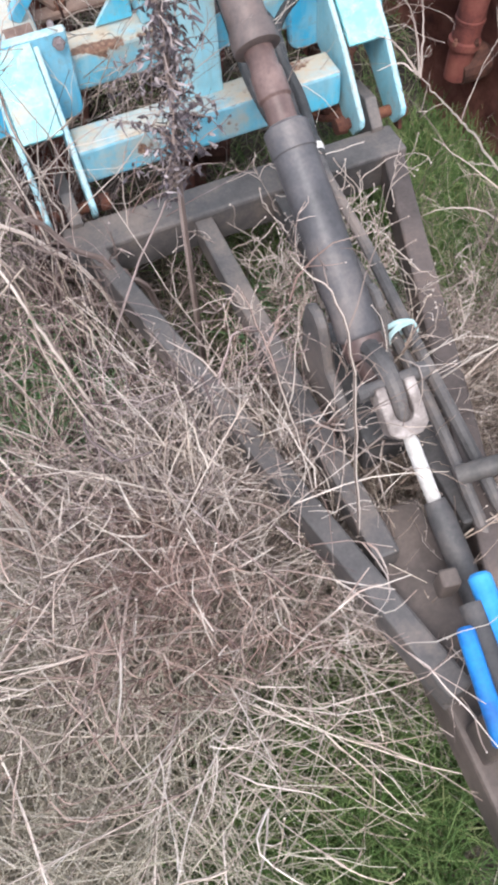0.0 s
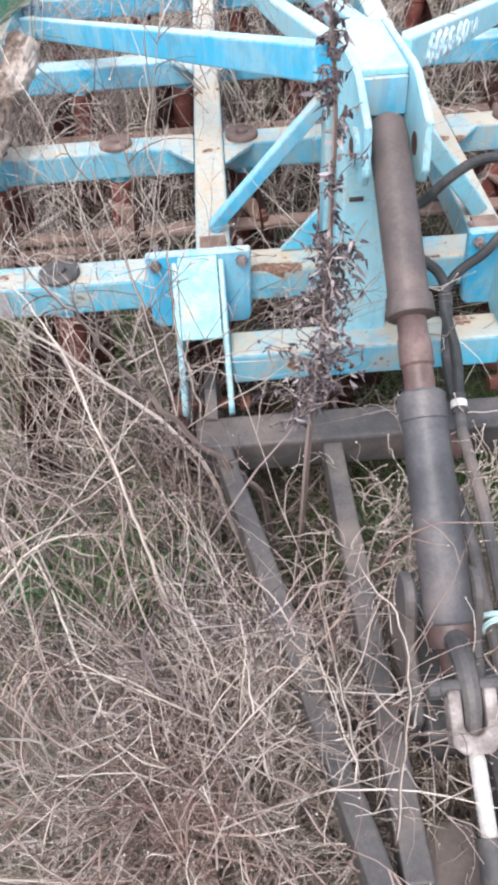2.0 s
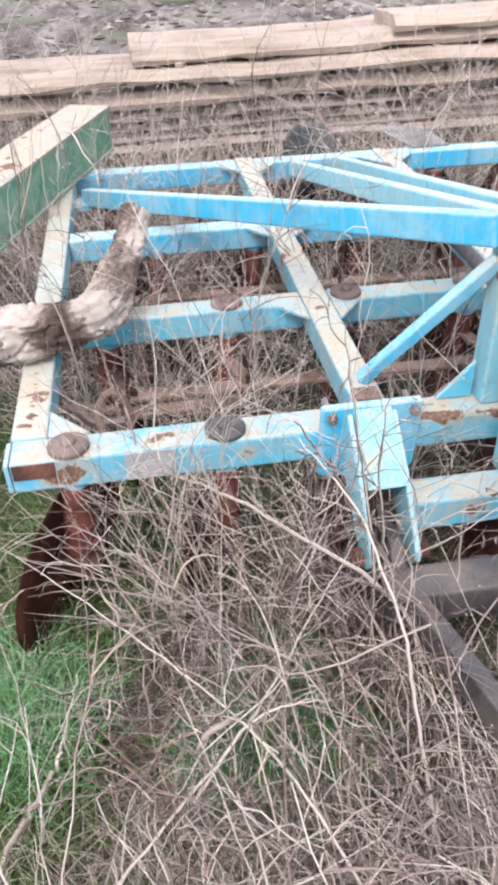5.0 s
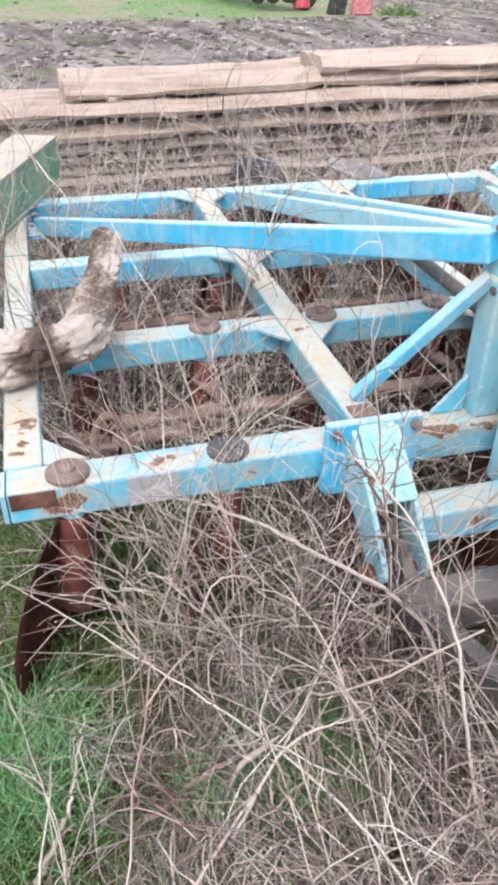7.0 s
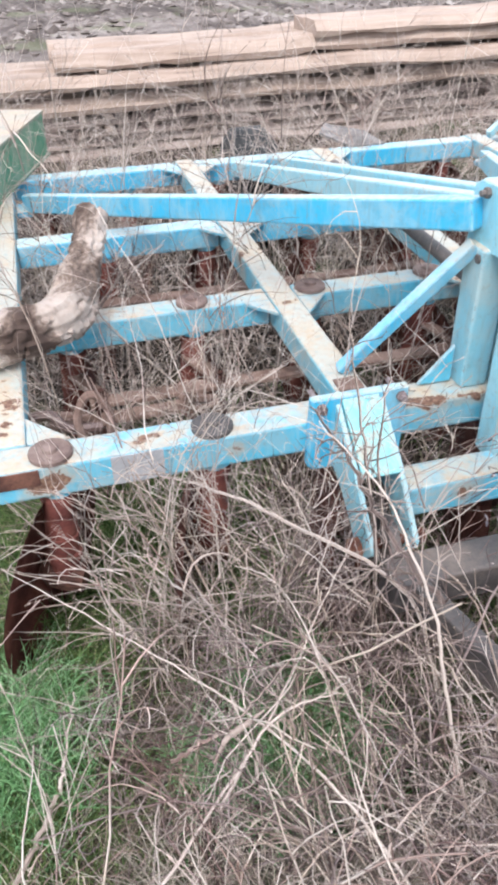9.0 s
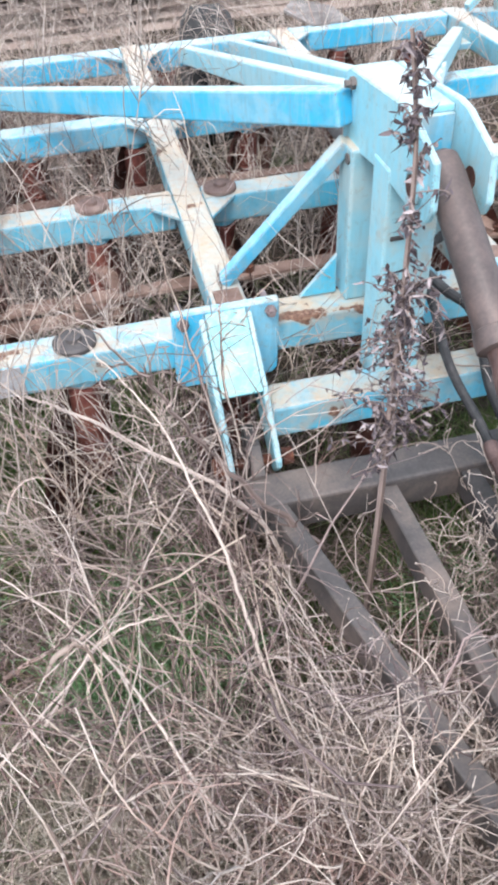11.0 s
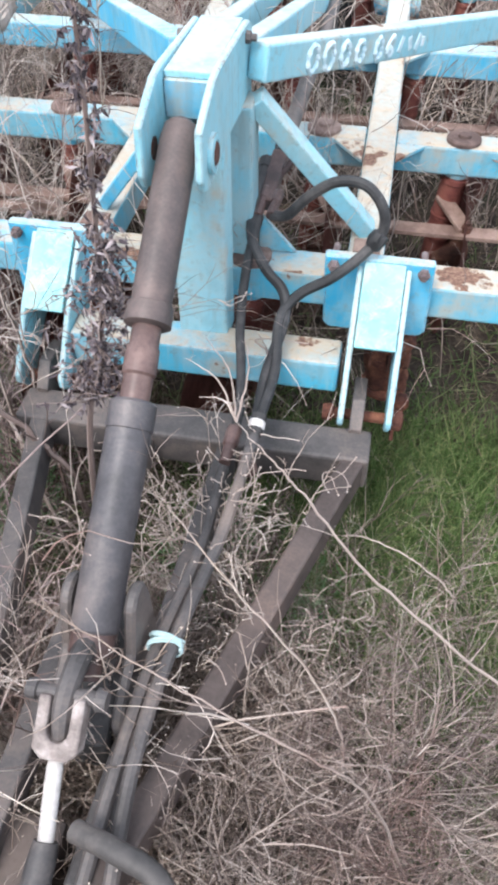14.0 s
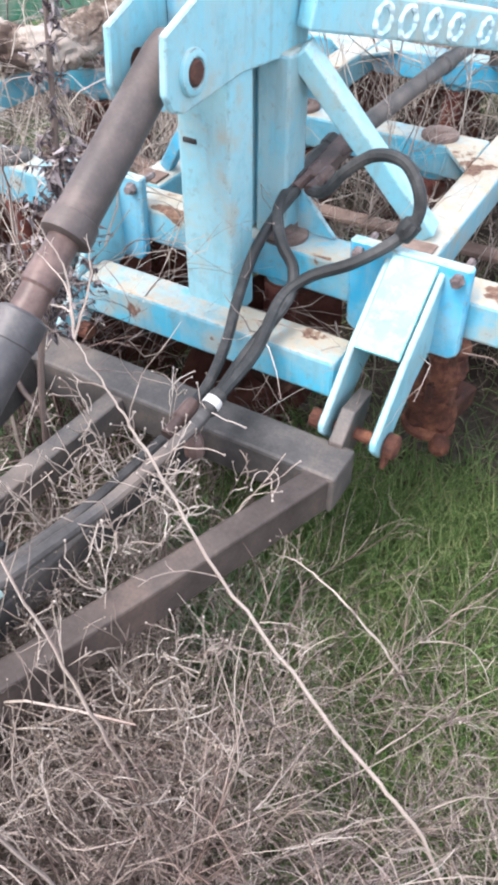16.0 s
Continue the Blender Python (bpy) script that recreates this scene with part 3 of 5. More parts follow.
def spindle(x, y):
    body = part("spindle_housing", gnarl(tube([Vector((x, y, 0.548 - 0.02 * k)) for k in range(19)], [(0.040 if k < 5 else 0.057) + 0.003 * math.sin(k * 1.7) for k in range(19)], 30, None, 0.3), 0.9), ORANGERUST, harrow, "heavily rusted spindle housing", True)
    part("mount_plate", box((x - 0.06, 0.03, 0.548), (x + 0.06, y + 0.06, 0.5625), 0.003), RUST, body)
    for z, r in ((0.455, 0.063), (0.335, 0.066), (0.215, 0.068)):
        part("flange", gnarl(lathe((x, y, z), (x, y, z - 0.1), [(0, r - 0.006), (0.004, r), (0.016, r), (0.02, r - 0.006)], 24), 0.3), ORANGERUST, body, "", True)
    for a, z in ((-2.4, 0.345), (-1.5, 0.35), (-0.6, 0.345), (-1.9, 0.465), (-0.9, 0.465)):
        c = Vector((x + 0.06 * math.cos(a), y + 0.06 * math.sin(a), z))
        part("bolt", lathe(c - Vector((0, 0, 0.035)), c + Vector((0, 0, 0.03)), [(0, 0.011), (0.05, 0.011), (0.052, 0.007), (0.062, 0.007)], 6), RUST, body)
    part("grease_knob", lathe((x + 0.05, y - 0.04, 0.20), (x + 0.065, y - 0.10, 0.18), [(0, 0.024), (0.02, 0.027), (0.035, 0.024), (0.045, 0.012)], 12), ORANGERUST, body, "", True)
    part("axle_arm", bar((x, y - 0.02, 0.22), (x + 0.03, y + 0.16, 0.21), 0.09, 0.06, 0.008), RUST, body)


spindle(0.455, 0.13)

# steering rails and arms below the second beam
for y, z, x0, x1 in ((0.60, 0.43, -1.02, 1.05), (0.545, 0.40, -1.15, -0.62), (1.30, 0.43, -1.0, 1.0)):
    part("steering_rail", bar((x0, y, z), (x1, y, z + 0.006), 0.058, 0.014, 0.002), RUSTBAR, harrow, "flat rusty linkage bar")
for x in (-1.0, -0.62, -0.22, 0.23, 0.63):
    arm = part("steering_arm", bar((x - 0.06, 0.74, 0.475), (x + 0.02, 0.60, 0.445), 0.05, 0.014, 0.003), RUSTBAR, harrow)
    part("bolt", lathe((x + 0.02, 0.60, 0.44), (x + 0.02, 0.60, 0.47), [(0, 0.016), (0.022, 0.016), (0.024, 0.011), (0.034, 0.011)], 8), RUST, arm)
for x in (-1.08, -0.70):
    part("rail_lug", bar((x - 0.05, 0.50, 0.47), (x + 0.05, 0.54, 0.42), 0.03, 0.02), RUSTBAR, harrow)
part("shackle", tube(smooth_line([(-1.055, 0.16, 0.60), (-1.06, 0.17, 0.66), (-1.035, 0.175, 0.715), (-1.005, 0.175, 0.715), (-0.98, 0.17, 0.66), (-0.985, 0.16, 0.60)]), 0.011, 8), RUSTBAR, harrow, "bent rusty loop", True)
part("hook_bar", tube(smooth_line([(-1.19, 0.33, 0.58), (-1.13, 0.30, 0.60), (-1.09, 0.27, 0.57), (-1.0, 0.26, 0.565)]), 0.014, 8), RODRUST, harrow, "", True)

# clamp brackets on the front beam, where the drawbar hangs
for sx in (-1, 1):
    wing = part("clamp_plate", plate([(sx * u, v) for u, v in ((0.262, 0.735), (0.515, 0.735), (0.522, 0.54), (0.505, 0.525), (0.285, 0.525), (0.27, 0.54))], "y", -0.016, 0.026, 0.004), BLUE, harrow)
    for x in (0.285, 0.492):
        part("bolt", lathe((sx * x, 0.05, 0.712), (sx * x, -0.06, 0.712), [(0.0, 0.008), (0.081, 0.008), (0.081, 0.0145), (0.091, 0.0145), (0.093, 0.009), (0.102, 0.009)], 6), BOLT, wing, "rusty clamp bolt")
    inner, outer = (0.347, 0.458) if sx > 0 else (0.336, 0.447)
    for x in (inner, outer):
        part("side_plate", plate([(0.0, 0.725), (-0.03, 0.715), (-0.172, 0.602), (-0.235, 0.535), (-0.292, 0.475), (-0.292, 0.455), (-0.255, 0.41), (-0.205, 0.42), (-0.10, 0.50), (-0.03, 0.53)], "x", sx * x, 0.014, 0.003), CYAN, harrow)
    mid = sx * (inner + outer) / 2
    part("front_plate", bar((mid, -0.024, 0.724), (mid, -0.184, 0.600), outer - inner - 0.016, 0.012, 0.002), COVER, harrow, "pale cyan sloping cover plate")
    pin = part("pivot_pin", lathe((sx * (outer + 0.036), -0.235, 0.434), (sx * 0.29, -0.235, 0.434), [(0, 0.018), (0.004, 0.026), (0.026, 0.027), (0.03, 0.014), (0.165, 0.014), (0.167, 0.022), (0.192, 0.02)], 12), ORANGERUST, harrow)
    part("lock_strap", bar((sx * (outer + 0.012), -0.238, 0.445), (sx * (outer + 0.016), -0.246, 0.385), 0.03, 0.010, 0.003, (1, 0, 0)), ORANGERUST, pin)
part("lower_cross_bar", box((-0.328, -0.205, 0.47), (0.328, -0.112, 0.56), 0.008), PALE, harrow, "light blue tube with orange rust runs")

# tower over the front beam
part("front_column", box((-0.066, -0.142, 0.53), (0.051, -0.052, 1.06), 0.007), CYAN, harrow)
part("column_slot", box((-0.052, -0.145, 0.905), (-0.022, -0.14, 0.915), 0.001), BLACK, harrow)
for sx in (-1, 1):
    part("rear_column", box((0.006 if sx > 0 else -0.08, 0.035, TOP), (0.08 if sx > 0 else -0.006, 0.12, 1.03), 0.007), STAINED, harrow, "blue square column stained tan and grey")
    cheek = part("cheek_plate", plate([(-0.322, 1.145), (-0.332, 1.06), (-0.316, 1.032), (-0.285, 1.02), (-0.10, 1.033), (0.04, 1.02), (0.135, 0.985), (0.15, 1.0), (0.15, 1.155), (0.12, 1.17), (-0.17, 1.19), (-0.21, 1.186)], "x", sx * 0.053 - 0.003, 0.014, 0.003), CYAN, harrow)
    part("bush", lathe((sx * 0.056 - 0.003, -0.258, 1.078), (sx * 0.14, -0.258, 1.078), [(0, 0.036), (0.012, 0.036), (0.014, 0.028), (0.014, 0.024), (0.009, 0.022)], 20), CYAN, cheek)
    part("pin_end", lathe((sx * 0.045 - 0.003, -0.258, 1.078), (sx * 0.14, -0.258, 1.078), [(0, 0.021), (0.024, 0.021), (0.027, 0.017)], 16), RUST, cheek)
    for y, z, r in ((0.055 if sx < 0 else 0.085, 1.005, 0.02 if sx < 0 else 0.015), (0.085, 1.15, 0.013)):
        part("bolt", lathe((sx * 0.058 - 0.003, y, z), (sx * 0.14, y, z), [(0, r), (0.012, r), (0.013, r * 0.6), (0.024, r * 0.6)], 6 if sx < 0 else 8), IRON, cheek)
    wide, deep = (0.032, 0.036) if sx < 0 else (0.044, 0.050)
    part("strut", bar((sx * 0.075, 0.085, 1.030), (sx * 0.352, 0.20, 0.665), wide, deep, 0.004, (0, 1, 0)), BLUE if sx < 0 else CYAN, harrow)
    part("strut_foot", box((sx * 0.355 - 0.034, 0.104, TOP + 0.003), (sx * 0.355 + 0.034, 0.162, TOP + 0.010), 0.002), RUSTBAR, harrow)
    part("web_plate", plate([(sx * 0.09, 0.66), (sx * 0.185, 0.66), (sx * 0.09, 0.765)], "y", 0.08, 0.012), PALE, harrow)
    brace = part("long_brace", bar((sx * 0.08, 0.09, 1.102), (sx * 1.13, 2.03, 0.622), 0.05, 0.076, 0.006), BLUE if sx < 0 else CYAN, harrow)
    inner = part("inner_brace", bar((sx * 0.05, 0.14, 1.095), (sx * 0.12, 2.24, 0.625), 0.05, 0.07, 0.006), CYAN, harrow)
    part("brace_foot", box((sx * 1.15 - 0.035, 1.98, 0.575), (sx * 1.15 + 0.035, 2.10, 0.60), 0.003), BLUE, harrow)
part("tower_top", bar((-0.003, 0.14, 1.160), (-0.003, -0.165, 1.172), 0.09, 0.014, 0.003), CYAN, harrow, "bleached sloping top plate")
part("tower_front", plate([(-0.048, 1.165), (0.042, 1.165), (0.042, 1.095), (-0.048, 1.095)], "y", -0.165, 0.014), BLUE, harrow)
part("tower_web", plate([(-0.008, 1.0), (-0.008, 0.66), (0.008, 0.66), (0.008, 1.0)], "y", 0.08, 0.05), PALE, harrow)


def lettering():
    """Hand-painted white figures along the outer side of a brace; the last ones are worn to mere dabs."""
    a, b = Vector((0.08, 0.09, 1.102)), Vector((1.13, 2.03, 0.622))
    ahead = (b - a).normalized()
    side = ahead.cross(Vector((0, 0, 1))).normalized()
    up = side.cross(ahead)
    ring = [(math.cos(k * math.pi / 8), math.sin(k * math.pi / 8)) for k in range(17)]
    six = [(0.8, 1.0), (0.0, 0.75), (-0.75, 0.1), (-0.8, -0.55), (0.0, -1.0), (0.8, -0.55), (0.3, -0.05), (-0.6, -0.3)]
    for at, wide, high, shape in ((0.17, 0.019, 0.027, ring), (0.235, 0.019, 0.027, ring), (0.305, 0.017, 0.025, ring), (0.372, 0.017, 0.023, ring), (0.462, 0.015, 0.023, ring), (0.52, 0.015, 0.023, six)):
        c = a + ahead * at + side * 0.0247 - up * 0.003
        line = smooth_line([c + ahead * wide * u + up * high * v for u, v in shape], 2)
        part("white_figure", tube(line, [0.0068 + 0.0014 * math.sin(5.0 * k + 40 * at) for k in range(len(line))], 6), LETTER, harrow, "hand-painted white figure")
    for at, high, lean in ((0.578, 0.018, 0.006), (0.628, 0.015, -0.006), (0.672, 0.019, 0.008), (0.70, 0.012, 0.0)):
        c = a + ahead * at + side * 0.0262 - up * 0.002
        part("white_mark", bar(c - up * high - ahead * lean, c + up * high + ahead * lean, 0.003, 0.016, 0.001, side.cross(up)), LETTER, harrow, "faded white hand-painted mark")


lettering()

# drawbar
DZ = 0.44
part("drawbar_cross_tube", box((-0.425, -0.385, DZ - 0.095), (0.425, -0.285, DZ), 0.008), IRON, harrow, "dusty dark steel tube")
for sx in (-1, 1):
    top, wide = (0.39, 0.052) if sx > 0 else (-0.366, 0.044)
    part("drawbar_leg", bar((top, -0.375, DZ - 0.048), (0.005 if sx > 0 else -0.10, -1.56, DZ + 0.02), wide, 0.086, 0.006), LEGIRON if sx > 0 else IRON, harrow, "rusty brown steel leg of the drawbar" if sx > 0 else "dusty grey steel leg of the drawbar")
    part("drawbar_lug", plate([(-0.16, 0.49), (-0.25, 0.50), (-0.30, 0.45), (-0.30, 0.36), (-0.2, 0.40)], "x", sx * 0.385, 0.03), IRON, harrow)
    part("inner_bar", bar((sx * 0.10 - 0.005, -0.38, DZ - 0.05), (sx * 0.082 - 0.02, -1.32, DZ + 0.015), 0.045, 0.07, 0.005), IRON, harrow)
    part("cylinder_cheek", plate([(-0.87, 0.42), (-0.876, 0.60), (-0.885, 0.64), (-0.902, 0.658), (-0.925, 0.662), (-0.948, 0.65), (-0.962, 0.62), (-0.985, 0.56), (-1.07, 0.52), (-1.09, 0.50), (-1.09, 0.42)], "x", sx * 0.055 - 0.002, 0.02, 0.005), IRON, harrow, "dusty rounded lug plate")
part("mount_block", box((-0.046, -1.12, 0.40), (0.042, -0.84, 0.505), 0.006), BLACK, harrow, "black block between the lug plates")
part("tongue", bar((-0.05, -1.22, DZ - 0.05), (-0.085, -2.25, DZ - 0.06), 0.115, 0.11, 0.008), TONGUE, harrow, "dark brown tongue tube")
part("stand_tube", tube(smooth_line([(0.05, -1.255, 0.55), (0.12, -1.275, 0.575), (0.19, -1.30, 0.57), (0.235, -1.36, 0.52), (0.24, -1.42, 0.44), (0.2, -1.46, 0.36)]), 0.017, 14), TUBING, harrow, "bent dusty grey-green tube", True)

# lift cylinder
PA, PB = Vector((-0.004, -0.26, 1.082)), Vector((0.0004, -1.006, 0.605))
ax = (PB - PA).normalized()
cyl = part("lift_cylinder", lathe(PA - ax * 0.05, PB, [(0.0, 0.022), (0.010, 0.032), (0.04, 0.036), (0.345, 0.036), (0.347, 0.040), (0.365, 0.042), (0.382, 0.042), (0.386, 0.034)], 28), BROWNBARREL, harrow, "long two-stage hydraulic cylinder, dark worn paint", True)
part("cylinder_rod", lathe(PA + ax * 0.32, PB, [(0.0, 0.026), (0.05, 0.026), (0.055, 0.029), (0.10, 0.030), (0.105, 0.026), (0.17, 0.026)], 22), RODRUST, cyl, "rusty brown rod", True)
part("lower_barrel", lathe(PA + ax * 0.468, PB, [(0.0, 0.034), (0.006, 0.041), (0.05, 0.041), (0.052, 0.039), (0.38, 0.040), (0.385, 0.037), (0.39, 0.032)], 28), BARREL, cyl, "dark grey barrel", True)
part("barrel_foot", lathe(PA + ax * 0.855, PB, [(0.0, 0.037), (0.035, 0.037), (0.04, 0.026), (0.075, 0.022)], 18), RODRUST, cyl, "", True)


def clevis_block(centre, ahead, wide, gap, length, thick):
    """A U-shaped block with a round bottom, its arms towards -ahead."""
    ahead = Vector(ahead).normalized()
    side = Vector((1, 0, 0))
    out = side.cross(ahead).normalized()
    r = gap / 2
    pts = [(-wide / 2, -length), (-wide / 2, r + 0.012), (-wide / 2 + 0.016, r + 0.026), (wide / 2 - 0.016, r + 0.026), (wide / 2, r + 0.012), (wide / 2, -length), (r, -length)]
    pts += [(r * math.cos(a), r * math.sin(a)) for a in [math.pi * i / 8 for i in range(9)]] + [(-r, -length)]
    bm = bmesh.new()
    low = [bm.verts.new(Vector(centre) + side * u + ahead * v - out * thick / 2) for u, v in pts]
    face = bm.faces.new(low)
    made = bmesh.ops.extrude_face_region(bm, geom=[face])
    for v in made["geom"]:
        if isinstance(v, bmesh.types.BMVert):
            v.co += out * thick
    bmesh.ops.recalc_face_normals(bm, faces=bm.faces)
    rim(bm, 0.004, 2)
    return bm


hitch = part("clevis", clevis_block((-0.002, -1.137, 0.612), (0.0, -0.82, -0.57), 0.072, 0.034, 0.05, 0.038), CLEVIS, harrow, "worn pale steel clevis")
part("clevis_pin", lathe((-0.064, -1.095, 0.64), (0.062, -1.095, 0.64), [(0, 0.015), (0.016, 0.016), (0.018, 0.012), (0.108, 0.012), (0.11, 0.018), (0.126, 0.016)], 14), IRON, hitch)
part("eye_link", tube(smooth_line([(0.0, -0.985, 0.618), (-0.001, -1.05, 0.645), (-0.002, -1.11, 0.64), (-0.002, -1.148, 0.60)]), [0.021 - 0.0004 * i for i in range(19)], 10), IRON, hitch, "worn grey-brown steel link", True)
part("bright_rod", lathe((-0.002, -1.172, 0.588), (0.004, -1.275, 0.517), [(0, 0.010), (0.012, 0.0125), (0.125, 0.0125)], 16), OFFWHITE, hitch, "white-painted steel rod", True)
part("tension_screw", lathe((0.004, -1.27, 0.52), (0.004, -1.47, 0.44), [(0, 0.019), (0.03, 0.023), (0.2, 0.023), (0.24, 0.018)], 12), IRONDARK, hitch, "", True)

# second jack lying on the tongue
part("jack_tube", lathe((-0.016, -1.424, 0.58), (-0.06, -1.75, 0.55), [(0, 0.013), (0.005, 0.018), (0.32, 0.018), (0.325, 0.013)], 18), JACK, harrow, "bright blue painted jack tube", True)
part("jack_tube", lathe((-0.075, -1.488, 0.58), (-0.105, -1.65, 0.57), [(0, 0.010), (0.005, 0.014), (0.16, 0.014), (0.165, 0.010)], 18), JACK, harrow, "bright blue painted jack tube", True)
part("jack_sleeve", lathe((-0.045, -1.46, 0.57), (-0.085, -1.70, 0.555), [(0, 0.02), (0.24, 0.02)], 14), IRONDARK, harrow, "", True)
part("jack_foot", box((-0.11, -1.60, 0.42), (-0.03, -1.66, 0.56), 0.006), TONGUE, harrow)
part("jack_bracket", bar((-0.065, -1.405, 0.53), (-0.035, -1.41, 0.53), 0.03, 0.06, 0.005), TONGUE, harrow)

# hydraulic hoses
block = part("valve_block", bar((0.108, 0.30, 0.795), (0.094, 0.11, 0.762), 0.042, 0.036, 0.006), RODRUST, harrow, "rusty hose coupling block")
for dx, r, m, y0, y1 in ((-0.034, 0.018, BLACK, 0.27, 0.075), (-0.016, 0.013, RODRUST, 0.16, 0.055), (0.016, 0.014, RODRUST, 0.15, 0.06)):
    part("union", lathe((0.11 + dx, y0, 0.80 - 0.15 * (0.3 - y0)), (0.104 + dx, y1, 0.80 - 0.15 * (0.3 - y1)), [(0, r * 0.8), (0.006, r), (0.04, r), (0.043, r * 0.8), (0.06, r * 0.8), (0.063, r * 0.95), (y0 - y1, r * 0.95)], 8), m, block)
part("lever", tube(smooth_line([(0.118, 0.22, 0.785), (0.135, 0.235, 0.80), (0.15, 0.26, 0.82)]), 0.009, 8), RODRUST, block, "short rusty tap lever", True)
HOSES = (
    ([(0.077, 0.085, 0.766), (0.078, 0.03, 0.755), (0.095, -0.03, 0.742), (0.135, -0.08, 0.71), (0.178, -0.11, 0.68), (0.19, -0.16, 0.635), (0.168, -0.28, 0.575), (0.165, -0.40, 0.535)], 0.0125),
    ([(0.122, 0.07, 0.762), (0.16, 0.055, 0.775), (0.21, 0.045, 0.835), (0.27, 0.035, 0.882), (0.335, 0.02, 0.888), (0.378, 0.0, 0.85), (0.385, -0.01, 0.80), (0.355, -0.03, 0.755), (0.29, -0.075, 0.71), (0.215, -0.11, 0.675), (0.18, -0.165, 0.64), (0.188, -0.28, 0.585), (0.172, -0.40, 0.545)], 0.0125),
    ([(0.092, 0.06, 0.76), (0.088, -0.03, 0.735), (0.088, -0.12, 0.69), (0.092, -0.19, 0.62), (0.105, -0.25, 0.57), (0.12, -0.34, 0.53), (0.12, -0.42, 0.51)], 0.0115),
)
for pts, r in HOSES:
    part("hose", tube(smooth_line(pts), r, 10), RUBBER, harrow, "black rubber hydraulic hose", True)
part("tape_wad", gnarl(lathe((0.386, -0.012, 0.80), (0.362, -0.028, 0.757), [(0, 0.014), (0.006, 0.022), (0.025, 0.025), (0.045, 0.020), (0.05, 0.014)], 16), 0.6), RUBBER, harrow, "wad of black tape round the hose", True)
for a, b in (((0.172, -0.385, 0.55), (0.165, -0.465, 0.525)), ((0.12, -0.40, 0.515), (0.112, -0.50, 0.49))):
    part("hose_crimp", lathe(a, b, [(0, 0.016), (0.008, 0.018), (0.045, 0.018), (0.05, 0.014), (0.09, 0.013)], 12), BLACK if a[0] > 0.15 else RODRUST, harrow, "metal hose end", True)
for pts, r in (([(0.165, -0.46, 0.525), (0.150, -0.70, 0.53), (0.118, -0.947, 0.55), (0.105, -1.15, 0.54), (0.115, -1.4, 0.46)], 0.0125), ([(0.112, -0.50, 0.49), (0.115, -0.72, 0.515), (0.09, -0.96, 0.54), (0.078, -1.15, 0.53), (0.06, -1.45, 0.45)], 0.012)):
    part("hose", tube(smooth_line(pts), r, 10), IRON, harrow, "dusty hydraulic hose", True)
part("twine", tube([Vector((0.105 + 0.03 * math.cos(i * 0.5), -0.945 + 0.012 * math.sin(i * 0.23), 0.546 + 0.022 * math.sin(i * 0.5))) for i in range(52)], 0.003, 5), STRING, harrow, "pale green twine round the hoses")
part("hose_band", lathe((0.1705, -0.40, 0.5455), (0.168, -0.432, 0.536), [(0, 0.017), (0.002, 0.0185), (0.018, 0.0185), (0.02, 0.017)], 12), OFFWHITE, harrow, "white band round the hose end")
part("hose_fitting", lathe((0.155, -0.46, 0.50), (0.165, -0.47, 0.44), [(0, 0.014), (0.02, 0.02), (0.05, 0.02), (0.055, 0.012)], 8), RODRUST, harrow)

# rear jack post and transport cylinder
post = part("rear_post", lathe((1.60, 2.43, 0.52), (1.505, 2.37, 0.885), [(0, 0.062), (0.26, 0.058), (0.265, 0.070), (0.32, 0.070), (0.325, 0.052), (0.345, 0.05), (0.35, 0.026), (0.385, 0.024)], 18), CYAN, harrow, "pale blue upright tube with a cap", True)
part("post_lug", plate([(2.33, 0.70), (2.33, 0.83), (2.37, 0.86), (2.41, 0.84), (2.41, 0.70)], "x", 1.465, 0.03), CYAN, post)
part("post_stay", bar((1.30, 2.30, 0.66), (1.50, 2.37, 0.78), 0.03, 0.04, 0.004), CYAN, post)
part("post_arm", bar((1.2, 2.36, 0.60), (1.62, 2.44, 0.56), 0.09, 0.08, 0.006), BLUE, harrow)
tyre = part("transport_wheel", lathe((-0.05, 2.72, 0.365), (0.22, 2.72, 0.365), [(0, 0.22), (0.02, 0.29), (0.06, 0.33), (0.21, 0.33), (0.25, 0.29), (0.27, 0.22)], 40), TYRE, harrow, "dark rubber transport tyre", True)
part("wheel_rim", lathe((0.2, 2.72, 0.365), (0.227, 2.72, 0.365), [(0, 0.2), (0.004, 0.215), (0.02, 0.215), (0.026, 0.19), (0.026, 0.05)], 32), CYAN, tyre, "pale blue wheel rim")
part("wheel_axle", lathe((0.22, 2.72, 0.365), (0.48, 2.72, 0.365), [(0, 0.04), (0.24, 0.04)], 14), BLUE, tyre)
pipe = part("pipe", lathe((0.108, 0.30, 0.80), (0.135, 1.58, 0.80), [(0, 0.016), (0.02, 0.016), (0.024, 0.022), (0.55, 0.022), (0.555, 0.026), (0.60, 0.026), (0.605, 0.022), (1.27, 0.022)], 14), IRON, harrow, "dusty steel hydraulic pipe", True)
part("pipe_clip", bar((0.125, 1.40, 0.66), (0.131, 1.40, 0.79), 0.03, 0.05, 0.004, (0, 1, 0)), IRON, pipe)


